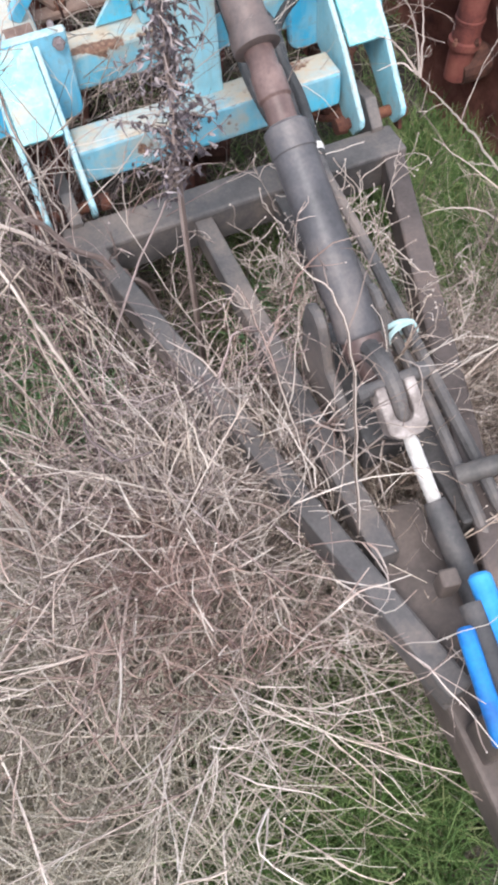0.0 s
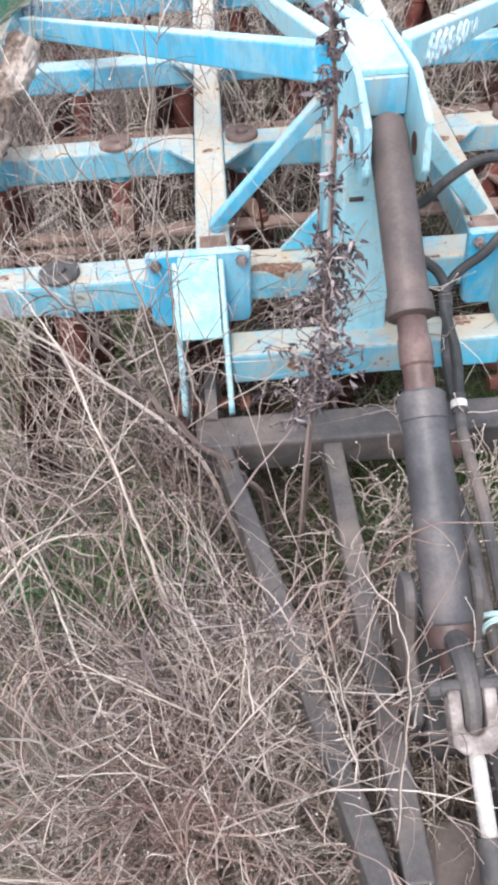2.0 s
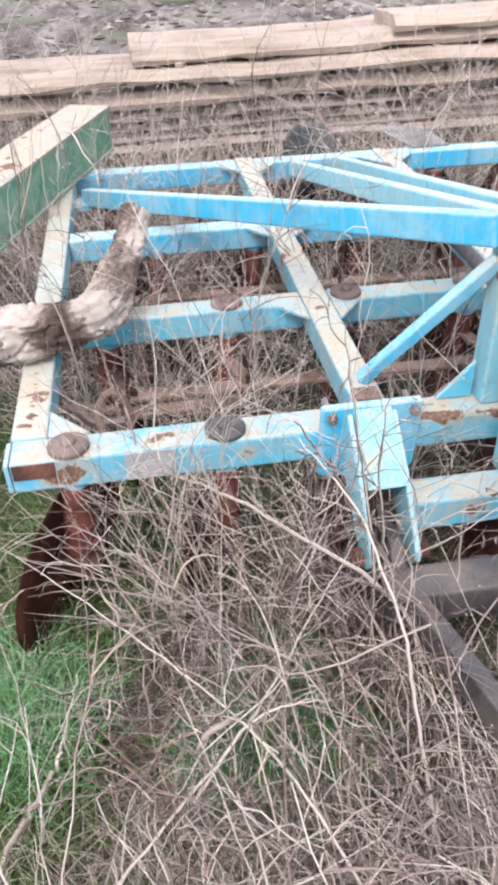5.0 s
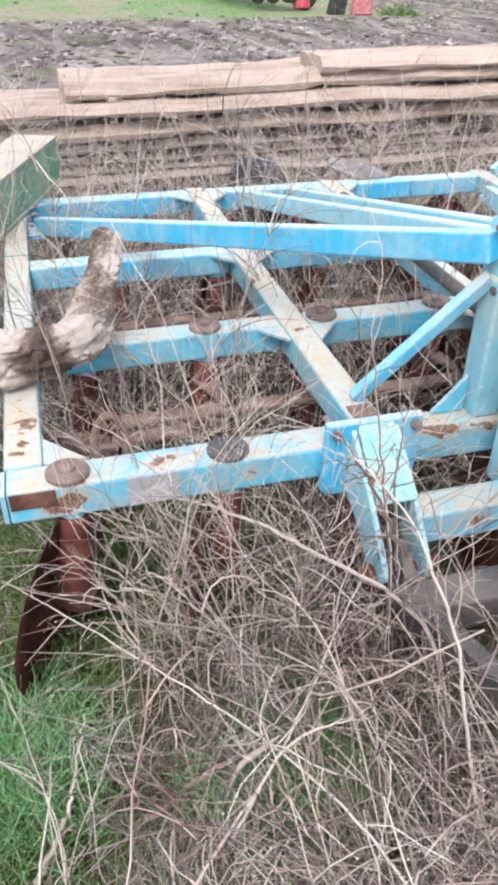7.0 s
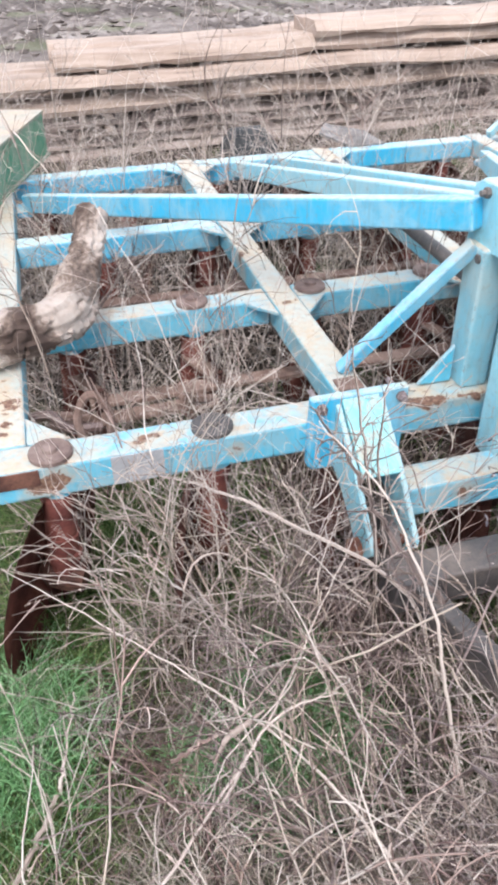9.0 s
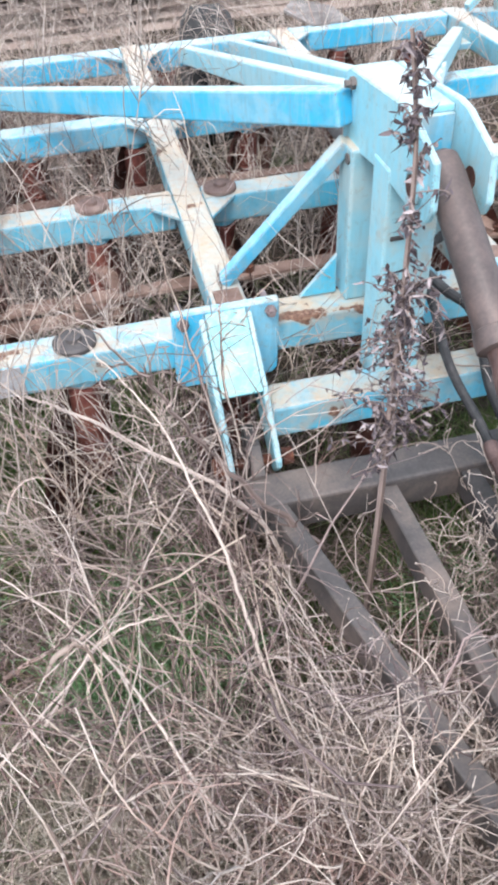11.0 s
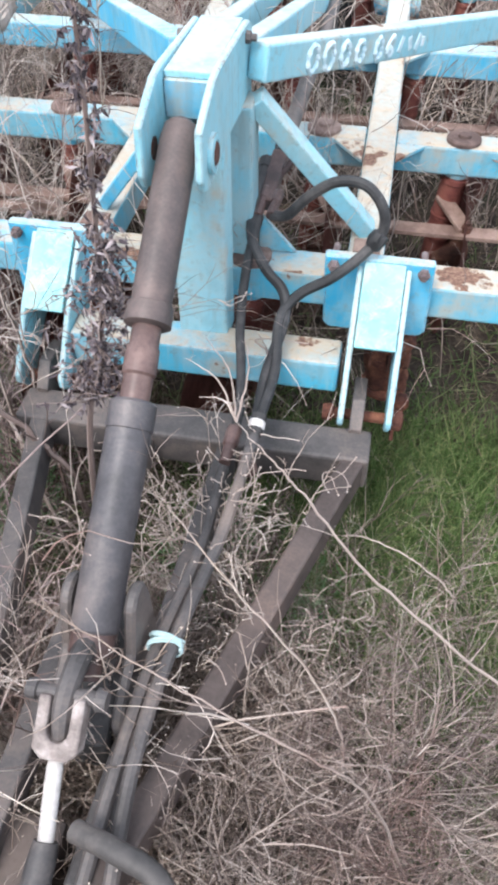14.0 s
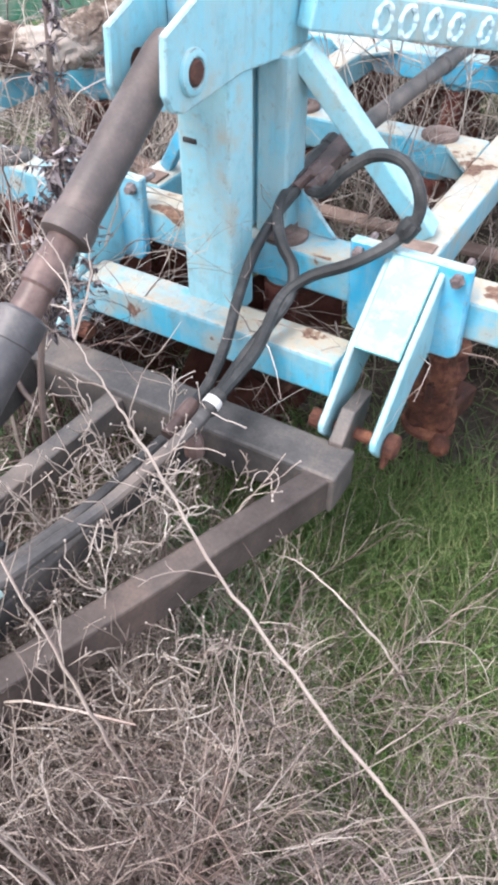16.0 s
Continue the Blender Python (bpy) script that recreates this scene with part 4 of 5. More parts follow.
# ---- loose things on and behind the harrow ----
def driftwood():
    top = empty("driftwood_log", "grey weathered crooked log lying across the harrow frame", "log")
    spine = smooth_line([(-1.39, 0.51, 0.725), (-1.30, 0.512, 0.735), (-1.20, 0.515, 0.738), (-1.10, 0.54, 0.738), (-1.04, 0.615, 0.745), (-0.995, 0.735, 0.782), (-0.952, 0.86, 0.825), (-0.917, 1.0, 0.882)], 16)
    rad = [0.082 + 0.006 * math.sin(i * 0.11 + 1) - 0.032 * i / len(spine) for i in range(len(spine))]
    part("trunk", gnarl(tube(spine, rad, 72, None, 0.11, 0.04), 1.1), BARKY, top, "", True)
    part("knot", gnarl(tube(smooth_line([(-1.335, 0.47, 0.72), (-1.33, 0.44, 0.725), (-1.325, 0.425, 0.725)], 8), [0.05 - 0.0012 * i for i in range(17)], 30, None, 0.3, 0.08)), BARKY, top, "dark gnarled knot", True)


driftwood()


def grey_sheet():
    """A weathered sheet of board leaning on the rear beam."""
    bm = bmesh.new()
    low = [bm.verts.new(v) for v in ((0.52, 2.31, 0.651), (0.71, 2.32, 0.651), (0.73, 2.66, 0.635), (0.60, 2.94, 0.622), (0.48, 2.70, 0.632))]
    face = bm.faces.new(low)
    made = bmesh.ops.extrude_face_region(bm, geom=[face])
    for v in made["geom"]:
        if isinstance(v, bmesh.types.BMVert):
            v.co += Vector((0, 0, 0.012))
    ob = part("board_sheet", bm, SHEET, None)
    tagged(ob, "weathered grey sheet of board lying on the rear beam", "board")


grey_sheet()


def green_beam():
    top = empty("green_steel_beam", "faded green steel box beam resting on the harrow's rear", "steel beam")
    a, b = Vector((-1.094, 2.685, 0.768)), Vector((-1.997, 0.0, 0.768))
    ahead = (b - a).normalized()
    side = ahead.cross(Vector((0, 0, 1)))
    part("web", bar(a, b, 0.20, 0.19, 0.004), GREEN, top)
    part("top_flange", bar(a + Vector((0, 0, 0.102)), b + Vector((0, 0, 0.102)), 0.22, 0.013, 0.002), GREENTOP, top, "bleached and rust-stained top plate")
    part("bottom_flange", bar(a - Vector((0, 0, 0.1005)), b - Vector((0, 0, 0.1005)), 0.22, 0.010, 0.002), GREEN, top)
    part("end_cap", bar(a - ahead * 0.008, a - ahead * 0.002, 0.19, 0.18, 0.002), GREEN, top)


green_beam()


def plank(x0, x1, y, z, deep, thick, seed, material):
    """A rough-sawn board with a waney edge, lying along x and rising a little."""
    rng = random.Random(seed)
    n = max(6, int((x1 - x0) / 0.16))
    verts, faces = [], []
    for i in range(n + 1):
        x = x0 + (x1 - x0) * i / n
        zz = z + 0.022 * (x - x0) * 0.6 + 0.02 * noise.noise((x * 0.8, seed * 3.1, 0.0))
        front = y + 0.05 * noise.noise((x * 1.3, seed * 1.7, 2.0)) + 0.012 * noise.noise((x * 5.0, seed * 1.7, 5.0))
        cut = 0.02 * noise.noise((x * 2.0, seed * 5.1, 8.0))
        lift = max(0.0, 0.045 * noise.noise((x * 1.9, seed * 4.3, 6.0)) + 0.02 * noise.noise((x * 6.0, seed * 4.3, 1.0)) + 0.008)
        ring = [(front + 0.01, min(lift, 0.5 * thick)), (front - 0.004, thick * 0.4 + cut * 0.5), (front + 0.07, thick), (y + deep, thick), (y + deep, 0.0)]
        verts += [(x, yy, zz + dz + (0.026 * noise.noise((x * 1.6, seed * 2.3, 4.0)) - 0.012 if dz > 0.02 else 0.0)) for yy, dz in ring]
    for i in range(n):
        for k in range(5):
            a, b = i * 5 + k, i * 5 + (k + 1) % 5
            faces.append((a, b, b + 5, a + 5))
    faces += [(4, 3, 2, 1, 0), tuple(n * 5 + k for k in range(5))]
    ob = finish("plank", verts, faces, material)
    return tagged(ob, "rough-sawn weathered wooden board in a long stack", "plank", "stacked boards behind the harrow")


rng = random.Random(11)
level = -0.02
for layer in range(8):
    thick = (0.065, 0.07, 0.06, 0.07, 0.125, 0.12, 0.14, 0.12)[layer]
    left = (-2.6, -2.4, -3.0, -2.2, -2.7, -2.4, -0.82, 1.30)[layer]
    for row in range(3 if layer < 7 else 2):
        y = 4.86 + 0.34 * row + rng.uniform(-0.07, 0.07) + (0.14 if layer < 4 and row == 0 else 0) + (0.03 * (layer - 4) if layer > 4 else 0)
        plank(left + rng.uniform(-0.05, 0.05), 6.5 + rng.uniform(-0.4, 0.4), y, level, 0.30, thick, layer * 7 + row, OLDPLANK if layer < 4 else PLANK)
    if layer in (2, 3, 4, 5):
        for i, x in enumerate((-0.5, 1.6, 3.8)):
            st = part("spacer", box((x, 4.95, level + thick + 0.03 * (x + 2.3) * 0.4), (x + 0.06, 5.8, level + thick + 0.03 + 0.03 * (x + 2.3) * 0.4), 0.002), PLANK, None)
            tagged(st, "thin wooden spacer strip between stacked boards", "batten", "spacers in the board stack")
    level += thick + 0.006 + (0.03 if layer in (2, 3, 4, 5) else 0)


# ---- far off beyond the muddy track ----
def drill_wheel(top, y, r, material):
    wheel = part("wheel", lathe((0.24, y, r + 0.2), (0.42, y, r + 0.2), [(0, r * 0.8), (0.03, r), (0.15, r), (0.18, r * 0.8)], 24), TYRE, top)
    part("wheel_rim", lathe((0.36, y, r + 0.2), (0.45, y, r + 0.2), [(0, r * 0.5), (0.02, r * 0.72), (0.06, r * 0.72), (0.09, r * 0.55)], 18), material, wheel)
    part("wheel_hub", lathe((0.42, y, r + 0.2), (0.5, y, r + 0.2), [(0, r * 0.25), (0.04, r * 0.25), (0.08, r * 0.16)], 12), RUST, wheel)


def seed_drill():
    top = empty("seed_drill", "bright red seed drill standing on the far meadow", "farm implement")
    top.matrix_world = pose(6.35, 22.4, 0, 0, 0, -85)
    part("hopper", plate([(-0.7, 1.1), (-0.95, 1.8), (0.45, 1.8), (0.25, 1.1)], "x", -6.4, 6.3, 0.05), RED, top)
    part("frame", box((-6.6, -0.8, 0.86), (0.2, 0.4, 1.06), 0.03), RED, top)
    part("end_frame", plate([(0.28, 0.06), (0.72, 0.06), (0.66, 0.6), (0.5, 1.1), (0.1, 1.5), (0.0, 1.2), (0.3, 0.8)], "x", 0.25, 0.3, 0.04), RED, top)
    part("side_arm", bar((0.25, 0.45, 0.9), (0.2, -0.9, 1.2), 0.14, 0.16, 0.03), RED, top)
    part("rear_wheel", lathe((-0.15, 0.68, 0.42), (0.1, 0.68, 0.42), [(0, 0.3), (0.04, 0.42), (0.21, 0.42), (0.25, 0.3)], 24), TYRE, top)
    drill_wheel(top, 0.08, 0.33, WHITE)
    drill_wheel(top, -0.42, 0.22, TUBING)
    drill_wheel(top, -0.88, 0.22, TUBING)
    for i in range(16):
        x = -6.4 + 0.4 * i
        part("coulter", tube([(x, -0.6, 1.0), (x, -1.0, 0.9), (x + 0.08, -1.22, 0.36)], 0.035, 6), TYRE if i % 4 else RED, top)


seed_drill()


def far_bag(name, outline, y, deep, material, label):
    tagged(part(name, plate(outline, "y", y, deep, 0.04), material, None), label, name)


far_bag("sack", [(7.78, 0.0), (8.36, 0.0), (8.32, 0.36), (8.2, 0.72), (8.05, 0.58), (7.84, 0.44)], 20.6, 0.4, CLOTH, "faded pinkish red sack slumped to a point on the grass")
far_bag("bin_bag", [(7.2, 0.0), (7.66, 0.0), (7.74, 0.5), (7.52, 0.57), (7.32, 0.47)], 20.9, 0.35, TYRE, "dark slumped plastic bag beside a red sack")


def scrap_heap():
    top = empty("scrap_heap", "small heap of dark and blue scrap lying on grass", "scrap")
    top.location = (2.6, 28.0, 0)
    for i, (p, q, wide) in enumerate((((-1.05, 0, 0.08), (-0.3, 0.2, 0.2), 0.3), ((-0.9, 0.2, 0.22), (0.1, -0.1, 0.06), 0.12), ((-0.5, -0.1, 0.06), (0.5, 0.3, 0.12), 0.16))):
        part("bar", bar(p, q, wide, 0.09, 0.02), (BLACK, RUSTBAR, BLACK)[i], top)
    part("drum", lathe((0.62, 0.3, 0.2), (1.15, 0.35, 0.24), [(0, 0.12), (0.04, 0.15), (0.45, 0.15), (0.5, 0.11)], 14), JACK, top)
    part("can", lathe((-0.1, -0.15, 0.1), (0.22, -0.2, 0.1), [(0, 0.07), (0.03, 0.09), (0.3, 0.09)], 12), JACK, top)
    part("hub", lathe((-0.05, 0.2, 0.1), (0.0, 0.25, 0.55), [(0, 0.2), (0.2, 0.12), (0.4, 0.07)], 10), BLACK, top)


scrap_heap()


# ---- weeds, grass and litter ----
gen = np.random.default_rng(7)


def unit(v):
    return v / np.maximum(np.linalg.norm(v, axis=-1, keepdims=True), 1e-9)


def grow(root, way, length, n, wander, droop, floor=0.006):
    """Wandering lines from root along way: an array of stems by points by 3."""
    p, d = root.copy(), unit(way)
    bend = gen.normal(0, 0.13 + 0.7 * wander, d.shape)
    out = [p.copy()]
    for _ in range(n - 1):
        d = unit(d + bend * (4.0 / n) + gen.normal(0, wander, d.shape) + np.array([0, 0, -droop]))
        p = p + d * (length / (n - 1))[:, None]
        p[:, 2] = np.maximum(p[:, 2], floor)
        out.append(p.copy())
    return np.stack(out, 1)


def offshoots(lines, each, lo, hi, spread, size, n, wander, droop):
    """Side twigs from points along the lines."""
    m, k, _ = lines.shape
    who = np.repeat(np.arange(m), each)
    f = gen.uniform(lo, hi, len(who)) * (k - 1)
    i = np.minimum(f.astype(int), k - 2)
    t = (f - i)[:, None]
    root = lines[who, i] * (1 - t) + lines[who, i + 1] * t
    way = unit(lines[who, i + 1] - lines[who, i])
    way = way + spread * unit(gen.normal(0, 1, way.shape)) + np.array([0, 0, 0.15])
    total = np.linalg.norm(np.diff(lines, axis=1), axis=2).sum(1)[who]
    length = total * gen.uniform(*size, len(who)) * (1.15 - f / k * 0.6)
    return grow(root, way, length, n, wander, droop)


def taper(lines, thick, end=0.4):
    m, n, _ = lines.shape
    return thick[:, None] * np.linspace(1, end, n)[None]


def tube_arrays(lines, radii):
    """Three-sided tubes round the lines."""
    m, n, _ = lines.shape
    way = unit(np.gradient(lines, axis=1))
    side = unit(np.cross(way, np.array([0.31, 0.17, 0.93])))
    up = np.cross(way, side)
    ring = [lines + radii[..., None] * (math.cos(a) * side + math.sin(a) * up) for a in (0.0, 2.094, 4.189)]
    verts = np.stack(ring, 2).reshape(-1, 3)
    base = (np.arange(m)[:, None, None] * n + np.arange(n - 1)[None, :, None]) * 3
    k = np.arange(3)[None, None]
    k1 = (k + 1) % 3
    quads = np.stack([base + k, base + k1, base + 3 + k1, base + 3 + k], -1).reshape(-1, 4)
    return verts, quads


def stuff(name, groups, material, label, category, heads=None):
    """One object of many thin stems. groups: pairs of lines and radii; heads: places and sizes of seed heads."""
    verts, quads, at = [], [], 0
    for lines, radii in groups:
        v, q = tube_arrays(lines, radii)
        verts.append(v)
        quads.append(q + at)
        at += len(v)
    tris = np.zeros((0, 3), int)
    if heads is not None:
        where, size = heads
        o = np.array([(1, 0, 0), (-1, 0, 0), (0, 1, 0), (0, -1, 0), (0, 0, 1.3), (0, 0, -1.3)])
        v = (where[:, None] + o[None] * size[:, None, None]).reshape(-1, 3)
        f = np.array([(0, 2, 4), (2, 1, 4), (1, 3, 4), (3, 0, 4), (2, 0, 5), (1, 2, 5), (3, 1, 5), (0, 3, 5)])
        tris = (f[None] + (np.arange(len(where)) * 6)[:, None, None]).reshape(-1, 3) + at
        verts.append(v)
    verts, quads = np.concatenate(verts), np.concatenate(quads)
    me = bpy.data.meshes.new(name)
    me.vertices.add(len(verts))
    me.vertices.foreach_set("co", verts.astype(np.float32).ravel())
    me.loops.add(quads.size + tris.size)
    me.loops.foreach_set("vertex_index", np.concatenate([quads.ravel(), tris.ravel()]).astype(np.int32))
    me.polygons.add(len(quads) + len(tris))
    starts = np.concatenate([np.arange(len(quads)) * 4, quads.size + np.arange(len(tris)) * 3])
    me.polygons.foreach_set("loop_start", starts.astype(np.int32))
    me.polygons.foreach_set("use_smooth", np.ones(len(starts), bool))
    me.update()
    me.validate()
    me.materials.append(material)
    return tagged(new(name, me), label, category, kind="stuff")


def scatter(n, xs, ys, density):
    """n random places in a rectangle, thinned by density(x, y)."""
    out = np.zeros((0, 2))
    while len(out) < n:
        p = np.column_stack([gen.uniform(*xs, 4 * n), gen.uniform(*ys, 4 * n)])
        out = np.concatenate([out, p[gen.uniform(0, 1, len(p)) < density(p[:, 0], p[:, 1])]])
    out = out[:n]
    return np.column_stack([out, np.zeros(n)])


def blob(x, y, cx, cy, rx, ry):
    return np.exp(-(((x - cx) / rx) ** 2) - ((y - cy) / ry) ** 2)


def wavy(x, y, f=3.0):
    return 0.5 + 0.25 * np.sin(f * x + 1.3 * np.sin(f * 0.7 * y)) + 0.25 * np.sin(f * 1.1 * y + 2 + 1.1 * np.sin(f * 0.9 * x))


def clumps(x, y):
    """Tufts a hand's width across with gaps between them."""
    return np.clip(2.2 * wavy(x + 0.3 * y, y - 0.2 * x, 13.0) * wavy(x, y, 5.0) - 0.12, 0, 1)


def leaning(n, lo, hi):
    a, t = gen.uniform(0, 2 * math.pi, n), np.radians(gen.uniform(lo, hi, n))
    return np.column_stack([np.sin(t) * np.cos(a), np.sin(t) * np.sin(a), np.cos(t)])


def sparing(lines, keep=0.27):
    """Few stems lean over the bare bars of the drawbar, its legs and a green patch, or stand tall before the tongue."""
    x, z = lines[..., 0], lines[..., 2]
    y = lines[..., 1] + 0.76 * (z - 0.44)
    leg = -0.41 + 0.22 * np.clip(-0.38 - y, 0, 1)
    over = ((x > leg) & (x < 0.47) & (y > np.where(x < 0.06, -0.60, -0.87) + 0.08 * np.sin(9 * x)) & (y < -0.26) & (z > 0.36)).any(1)
    patch = ((((x + 0.65) / 0.17) ** 2 + ((y + 0.64) / 0.2) ** 2 < 1) & (z > 0.06)).any(1)
    tall = ((lines[..., 1] < -1.15) & (z > 0.52) & (np.abs(x) < 0.4)).any(1)
    over = over | (tall & (gen.uniform(0, 1, len(lines)) < 0.45)) | (patch & (gen.uniform(0, 1, len(lines)) < 0.5))
    return lines[~over | (gen.uniform(0, 1, len(lines)) < keep)]


def thicket(name, n, xs, ys, density, height, lean, material, label, twigs=(8, 3), thick=(0.0017, 0.0038), wander=0.07, droop=0.02, heads=0.0, spread=0.6):
    root = scatter(n, xs, ys, density)
    length = height[0] + (height[1] - height[0]) * gen.uniform(0, 1, n) ** 1.4
    stems = sparing(grow(root, leaning(n, *lean), length, 10, wander, droop))
    branch = sparing(offshoots(stems, twigs[0], 0.2, 0.97, spread, (0.2, 0.55), 7, wander * 1.5, 0.005))
    groups = [(stems, taper(stems, thick[0] * 0.75 + (thick[1] - thick[0] * 0.75) * gen.uniform(0, 1, len(stems)) ** 2.2)), (branch, taper(branch, (0.46 + 0.8 * gen.uniform(0, 1, len(branch)) ** 2) * thick[0], 0.3))]
    tips = branch[:, -1]
    if twigs[1]:
        twig = sparing(offshoots(branch, twigs[1], 0.25, 0.95, spread * 1.1, (0.25, 0.6), 4, wander * 2, 0.0))
        groups.append((twig, taper(twig, gen.uniform(0.34, 0.62, len(twig)) * thick[0], 0.4)))
        tips = np.concatenate([tips, twig[:, -1]])
    dots = None
    if heads:
        tips = tips[gen.uniform(0, 1, len(tips)) < heads]
        nodes = branch[gen.uniform(0, 1, len(branch)) < heads]
        tips = np.concatenate([tips, nodes[:, 2], nodes[:, 4]])
        dots = (tips, gen.uniform(0.0011, 0.0024, len(tips)))
    return stuff(name, groups, material, label, "dry weeds", dots)


def mass(x, y):
    d = np.where((x > -0.85) & (x < -0.3), 1.0, 0.25) * np.where(y > -1.4, 1.0, 0.2) * np.where((x < -0.6) & (y > -0.85), 0.14, 1.0)
    d = d * (0.08 + 0.92 * clumps(x, y)) * np.where(y > -0.75, 0.2, 1.0)
    d = d * (1 - 0.97 * blob(x, y, -0.63, -0.44, 0.14, 0.2)) * (1 - 0.98 * blob(x, y, -0.35, -1.55, 0.48, 0.36)) * (1 - 0.95 * blob(x, y, -1.3, -0.4, 0.36, 0.5)) * (1 - 0.9 * blob(x, y, -0.95, -0.1, 0.25, 0.25)) * (1 - 0.9 * blob(x, y, -0.3, -0.55, 0.18, 0.35))
    return np.clip(d * np.where((x > -0.45) & (y > -0.8), 0.25, 1.0), 0, 1)


thicket("dry_weeds", 150, (-1.5, -0.1), (-1.5, -0.1), mass, (0.35, 0.95), (8, 55), MAUVE, "tangled mass of dry pinkish-brown weed stems", (6, 1), (0.0026, 0.0052), 0.10, heads=0.4)
thicket("dry_weeds", 170, (-1.0, -0.1), (-1.5, -0.15), mass, (0.2, 0.5), (20, 80), PURPLE, "low tangle of broken dry weed stems", (5, 1), (0.002, 0.0036), 0.12)
thicket("dry_weeds", 200, (-0.5, 0.12), (-1.6, -0.95), lambda x, y: (0.1 + 0.9 * clumps(x, y)) * np.where(x > -0.1, 0.12, 1.0) * np.where(y < -1.3, 0.03, 1.0) * np.where((x > -0.3) & (y < -1.15), 0.12, 1.0), (0.45, 0.85), (3, 42), MAUVE, "dry weeds growing through the drawbar", (6, 1), (0.0022, 0.0042), 0.11, heads=0.6)
thicket("dry_weeds", 90, (-0.42, -0.06), (-1.42, -0.93), lambda x, y: 0.35 + 0.65 * wavy(x, y, 7.0), (0.5, 0.8), (2, 34), MAUVE, "pinkish dry weeds standing beside the drawbar tongue", (6, 1), (0.0022, 0.004), 0.1, heads=0.6)
thicket("dry_bush", 84, (-0.60, -0.43), (-0.82, -0.32), lambda x, y: (0.4 + 0.6 * wavy(x, y, 9.0)) * np.where((x < -0.52) & (y > -0.6), 0.2, 1.0), (0.6, 0.98), (2, 26), PURPLE, "crooked mauve-brown dry bush against the drawbar", (6, 2), (0.0024, 0.0056), 0.2, heads=0.3, spread=0.9)
thicket("dry_weeds", 26, (-0.28, 0.32), (-0.95, -0.45), lambda x, y: 0.4 + 0.4 * wavy(x, y), (0.2, 0.5), (15, 60), WEED, "thin dry weeds between the drawbar legs", (7, 2), (0.0013, 0.0025), 0.13, heads=0.3)
thicket("dry_weeds", 330, (0.12, 1.6), (-1.5, -0.38), lambda x, y: (0.3 + 0.6 * wavy(x, y)) * (1 - 0.97 * blob(x, y, 0.62, -0.32, 0.36, 0.34)), (0.25, 0.65), (45, 85), WEED, "flattened dry weed stems over the ground", (9, 2), (0.0016, 0.0032), 0.07, 0.04, 0.1, 0.55)
thicket("dry_weeds", 34, (-0.95, -0.5), (-0.22, 0.02), lambda x, y: 0.3 + 0.7 * wavy(x, y, 6.0), (0.25, 0.55), (8, 60), PURPLE, "tangled dry weeds round the discs", (7, 2), (0.0015, 0.003), 0.12)
thicket("dry_weeds", 60, (-0.56, -0.34), (-0.5, -0.12), lambda x, y: 0.3 + 0.7 * wavy(x, y, 6.0), (0.4, 0.85), (3, 20), PURPLE, "tall dry weeds standing against the blue frame", (6, 2), (0.0018, 0.0036), heads=0.1)
thicket("dry_weeds", 30, (-1.05, -0.5), (-0.5, -0.08), lambda x, y: 0.3 + 0.7 * wavy(x, y, 6.0), (0.6, 1.15), (3, 22), BRIGHTWEED, "thin tall dry weeds rising before the blue frame", (6, 1), (0.0018, 0.0034))
thicket("dry_weeds", 120, (-1.6, 1.6), (0.12, 2.5), lambda x, y: (0.2 + 0.8 * wavy(x, y, 3.0) * np.where(x < 0.5, 1.0, 0.5)) * np.where(y < 0.66, 0.4, 1.0), (0.45, 1.05), (3, 28), MAUVE, "dry weeds growing up through the harrow frame", (7, 2), (0.0015, 0.0034), 0.1)
thicket("dry_weeds", 98, (-1.6, 0.4), (0.15, 2.4), lambda x, y: (0.2 + 0.8 * wavy(x, y, 3.0)) * np.where(y < 0.66, 0.4, 1.0), (0.6, 1.1), (2, 24), BRIGHTWEED, "pale tall weeds standing in the harrow frame", (6, 1), (0.0025, 0.0048), 0.14, 0.0, 0.4, 0.8)
thicket("dry_weeds", 340, (-2.2, 2.6), (2.4, 4.0), lambda x, y: 0.4 + 0.6 * wavy(x, y, 2.0), (0.4, 1.0), (3, 35), MAUVE, "dense dry weeds behind the harrow frame", (7, 1), (0.0018, 0.0035), 0.1)
thicket("dry_weeds", 400, (-2.6, 4.5), (2.5, 4.8), lambda x, y: 0.3 + 0.7 * wavy(x, y, 2.0), (0.5, 1.4), (3, 26), BRIGHTWEED, "tall pale dry weeds in front of stacked boards", (6, 1), (0.0022, 0.004), 0.1)
thicket("dry_weeds", 34, (-1.1, -0.32), (0.1, 0.68), lambda x, y: 0.2 + 0.8 * clumps(x, y), (0.75, 1.2), (2, 26), MAUVE, "pale crooked weeds crossing the blue beams", (7, 1), (0.0016, 0.0036), 0.13, 0.0, 0.3, 0.8)
thicket("dry_weeds", 26, (-0.75, -0.2), (-0.3, 0.0), lambda x, y: 0.2 + 0.8 * clumps(x, y), (0.8, 1.2), (2, 18), MAUVE, "tall thin weeds before the blue bracket", (7, 2), (0.0016, 0.0034), 0.12, 0.0, 0.4, 0.7)
thicket("dry_weeds", 24, (-1.0, -0.45), (-0.42, -0.04), lambda x, y: 0.2 + 0.8 * clumps(x, y), (0.75, 1.2), (2, 24), MAUVE, "crooked pale weeds with shrivelled buds before the blue beam", (6, 2), (0.0028, 0.0056), 0.16, 0.0, 0.7, 0.8)
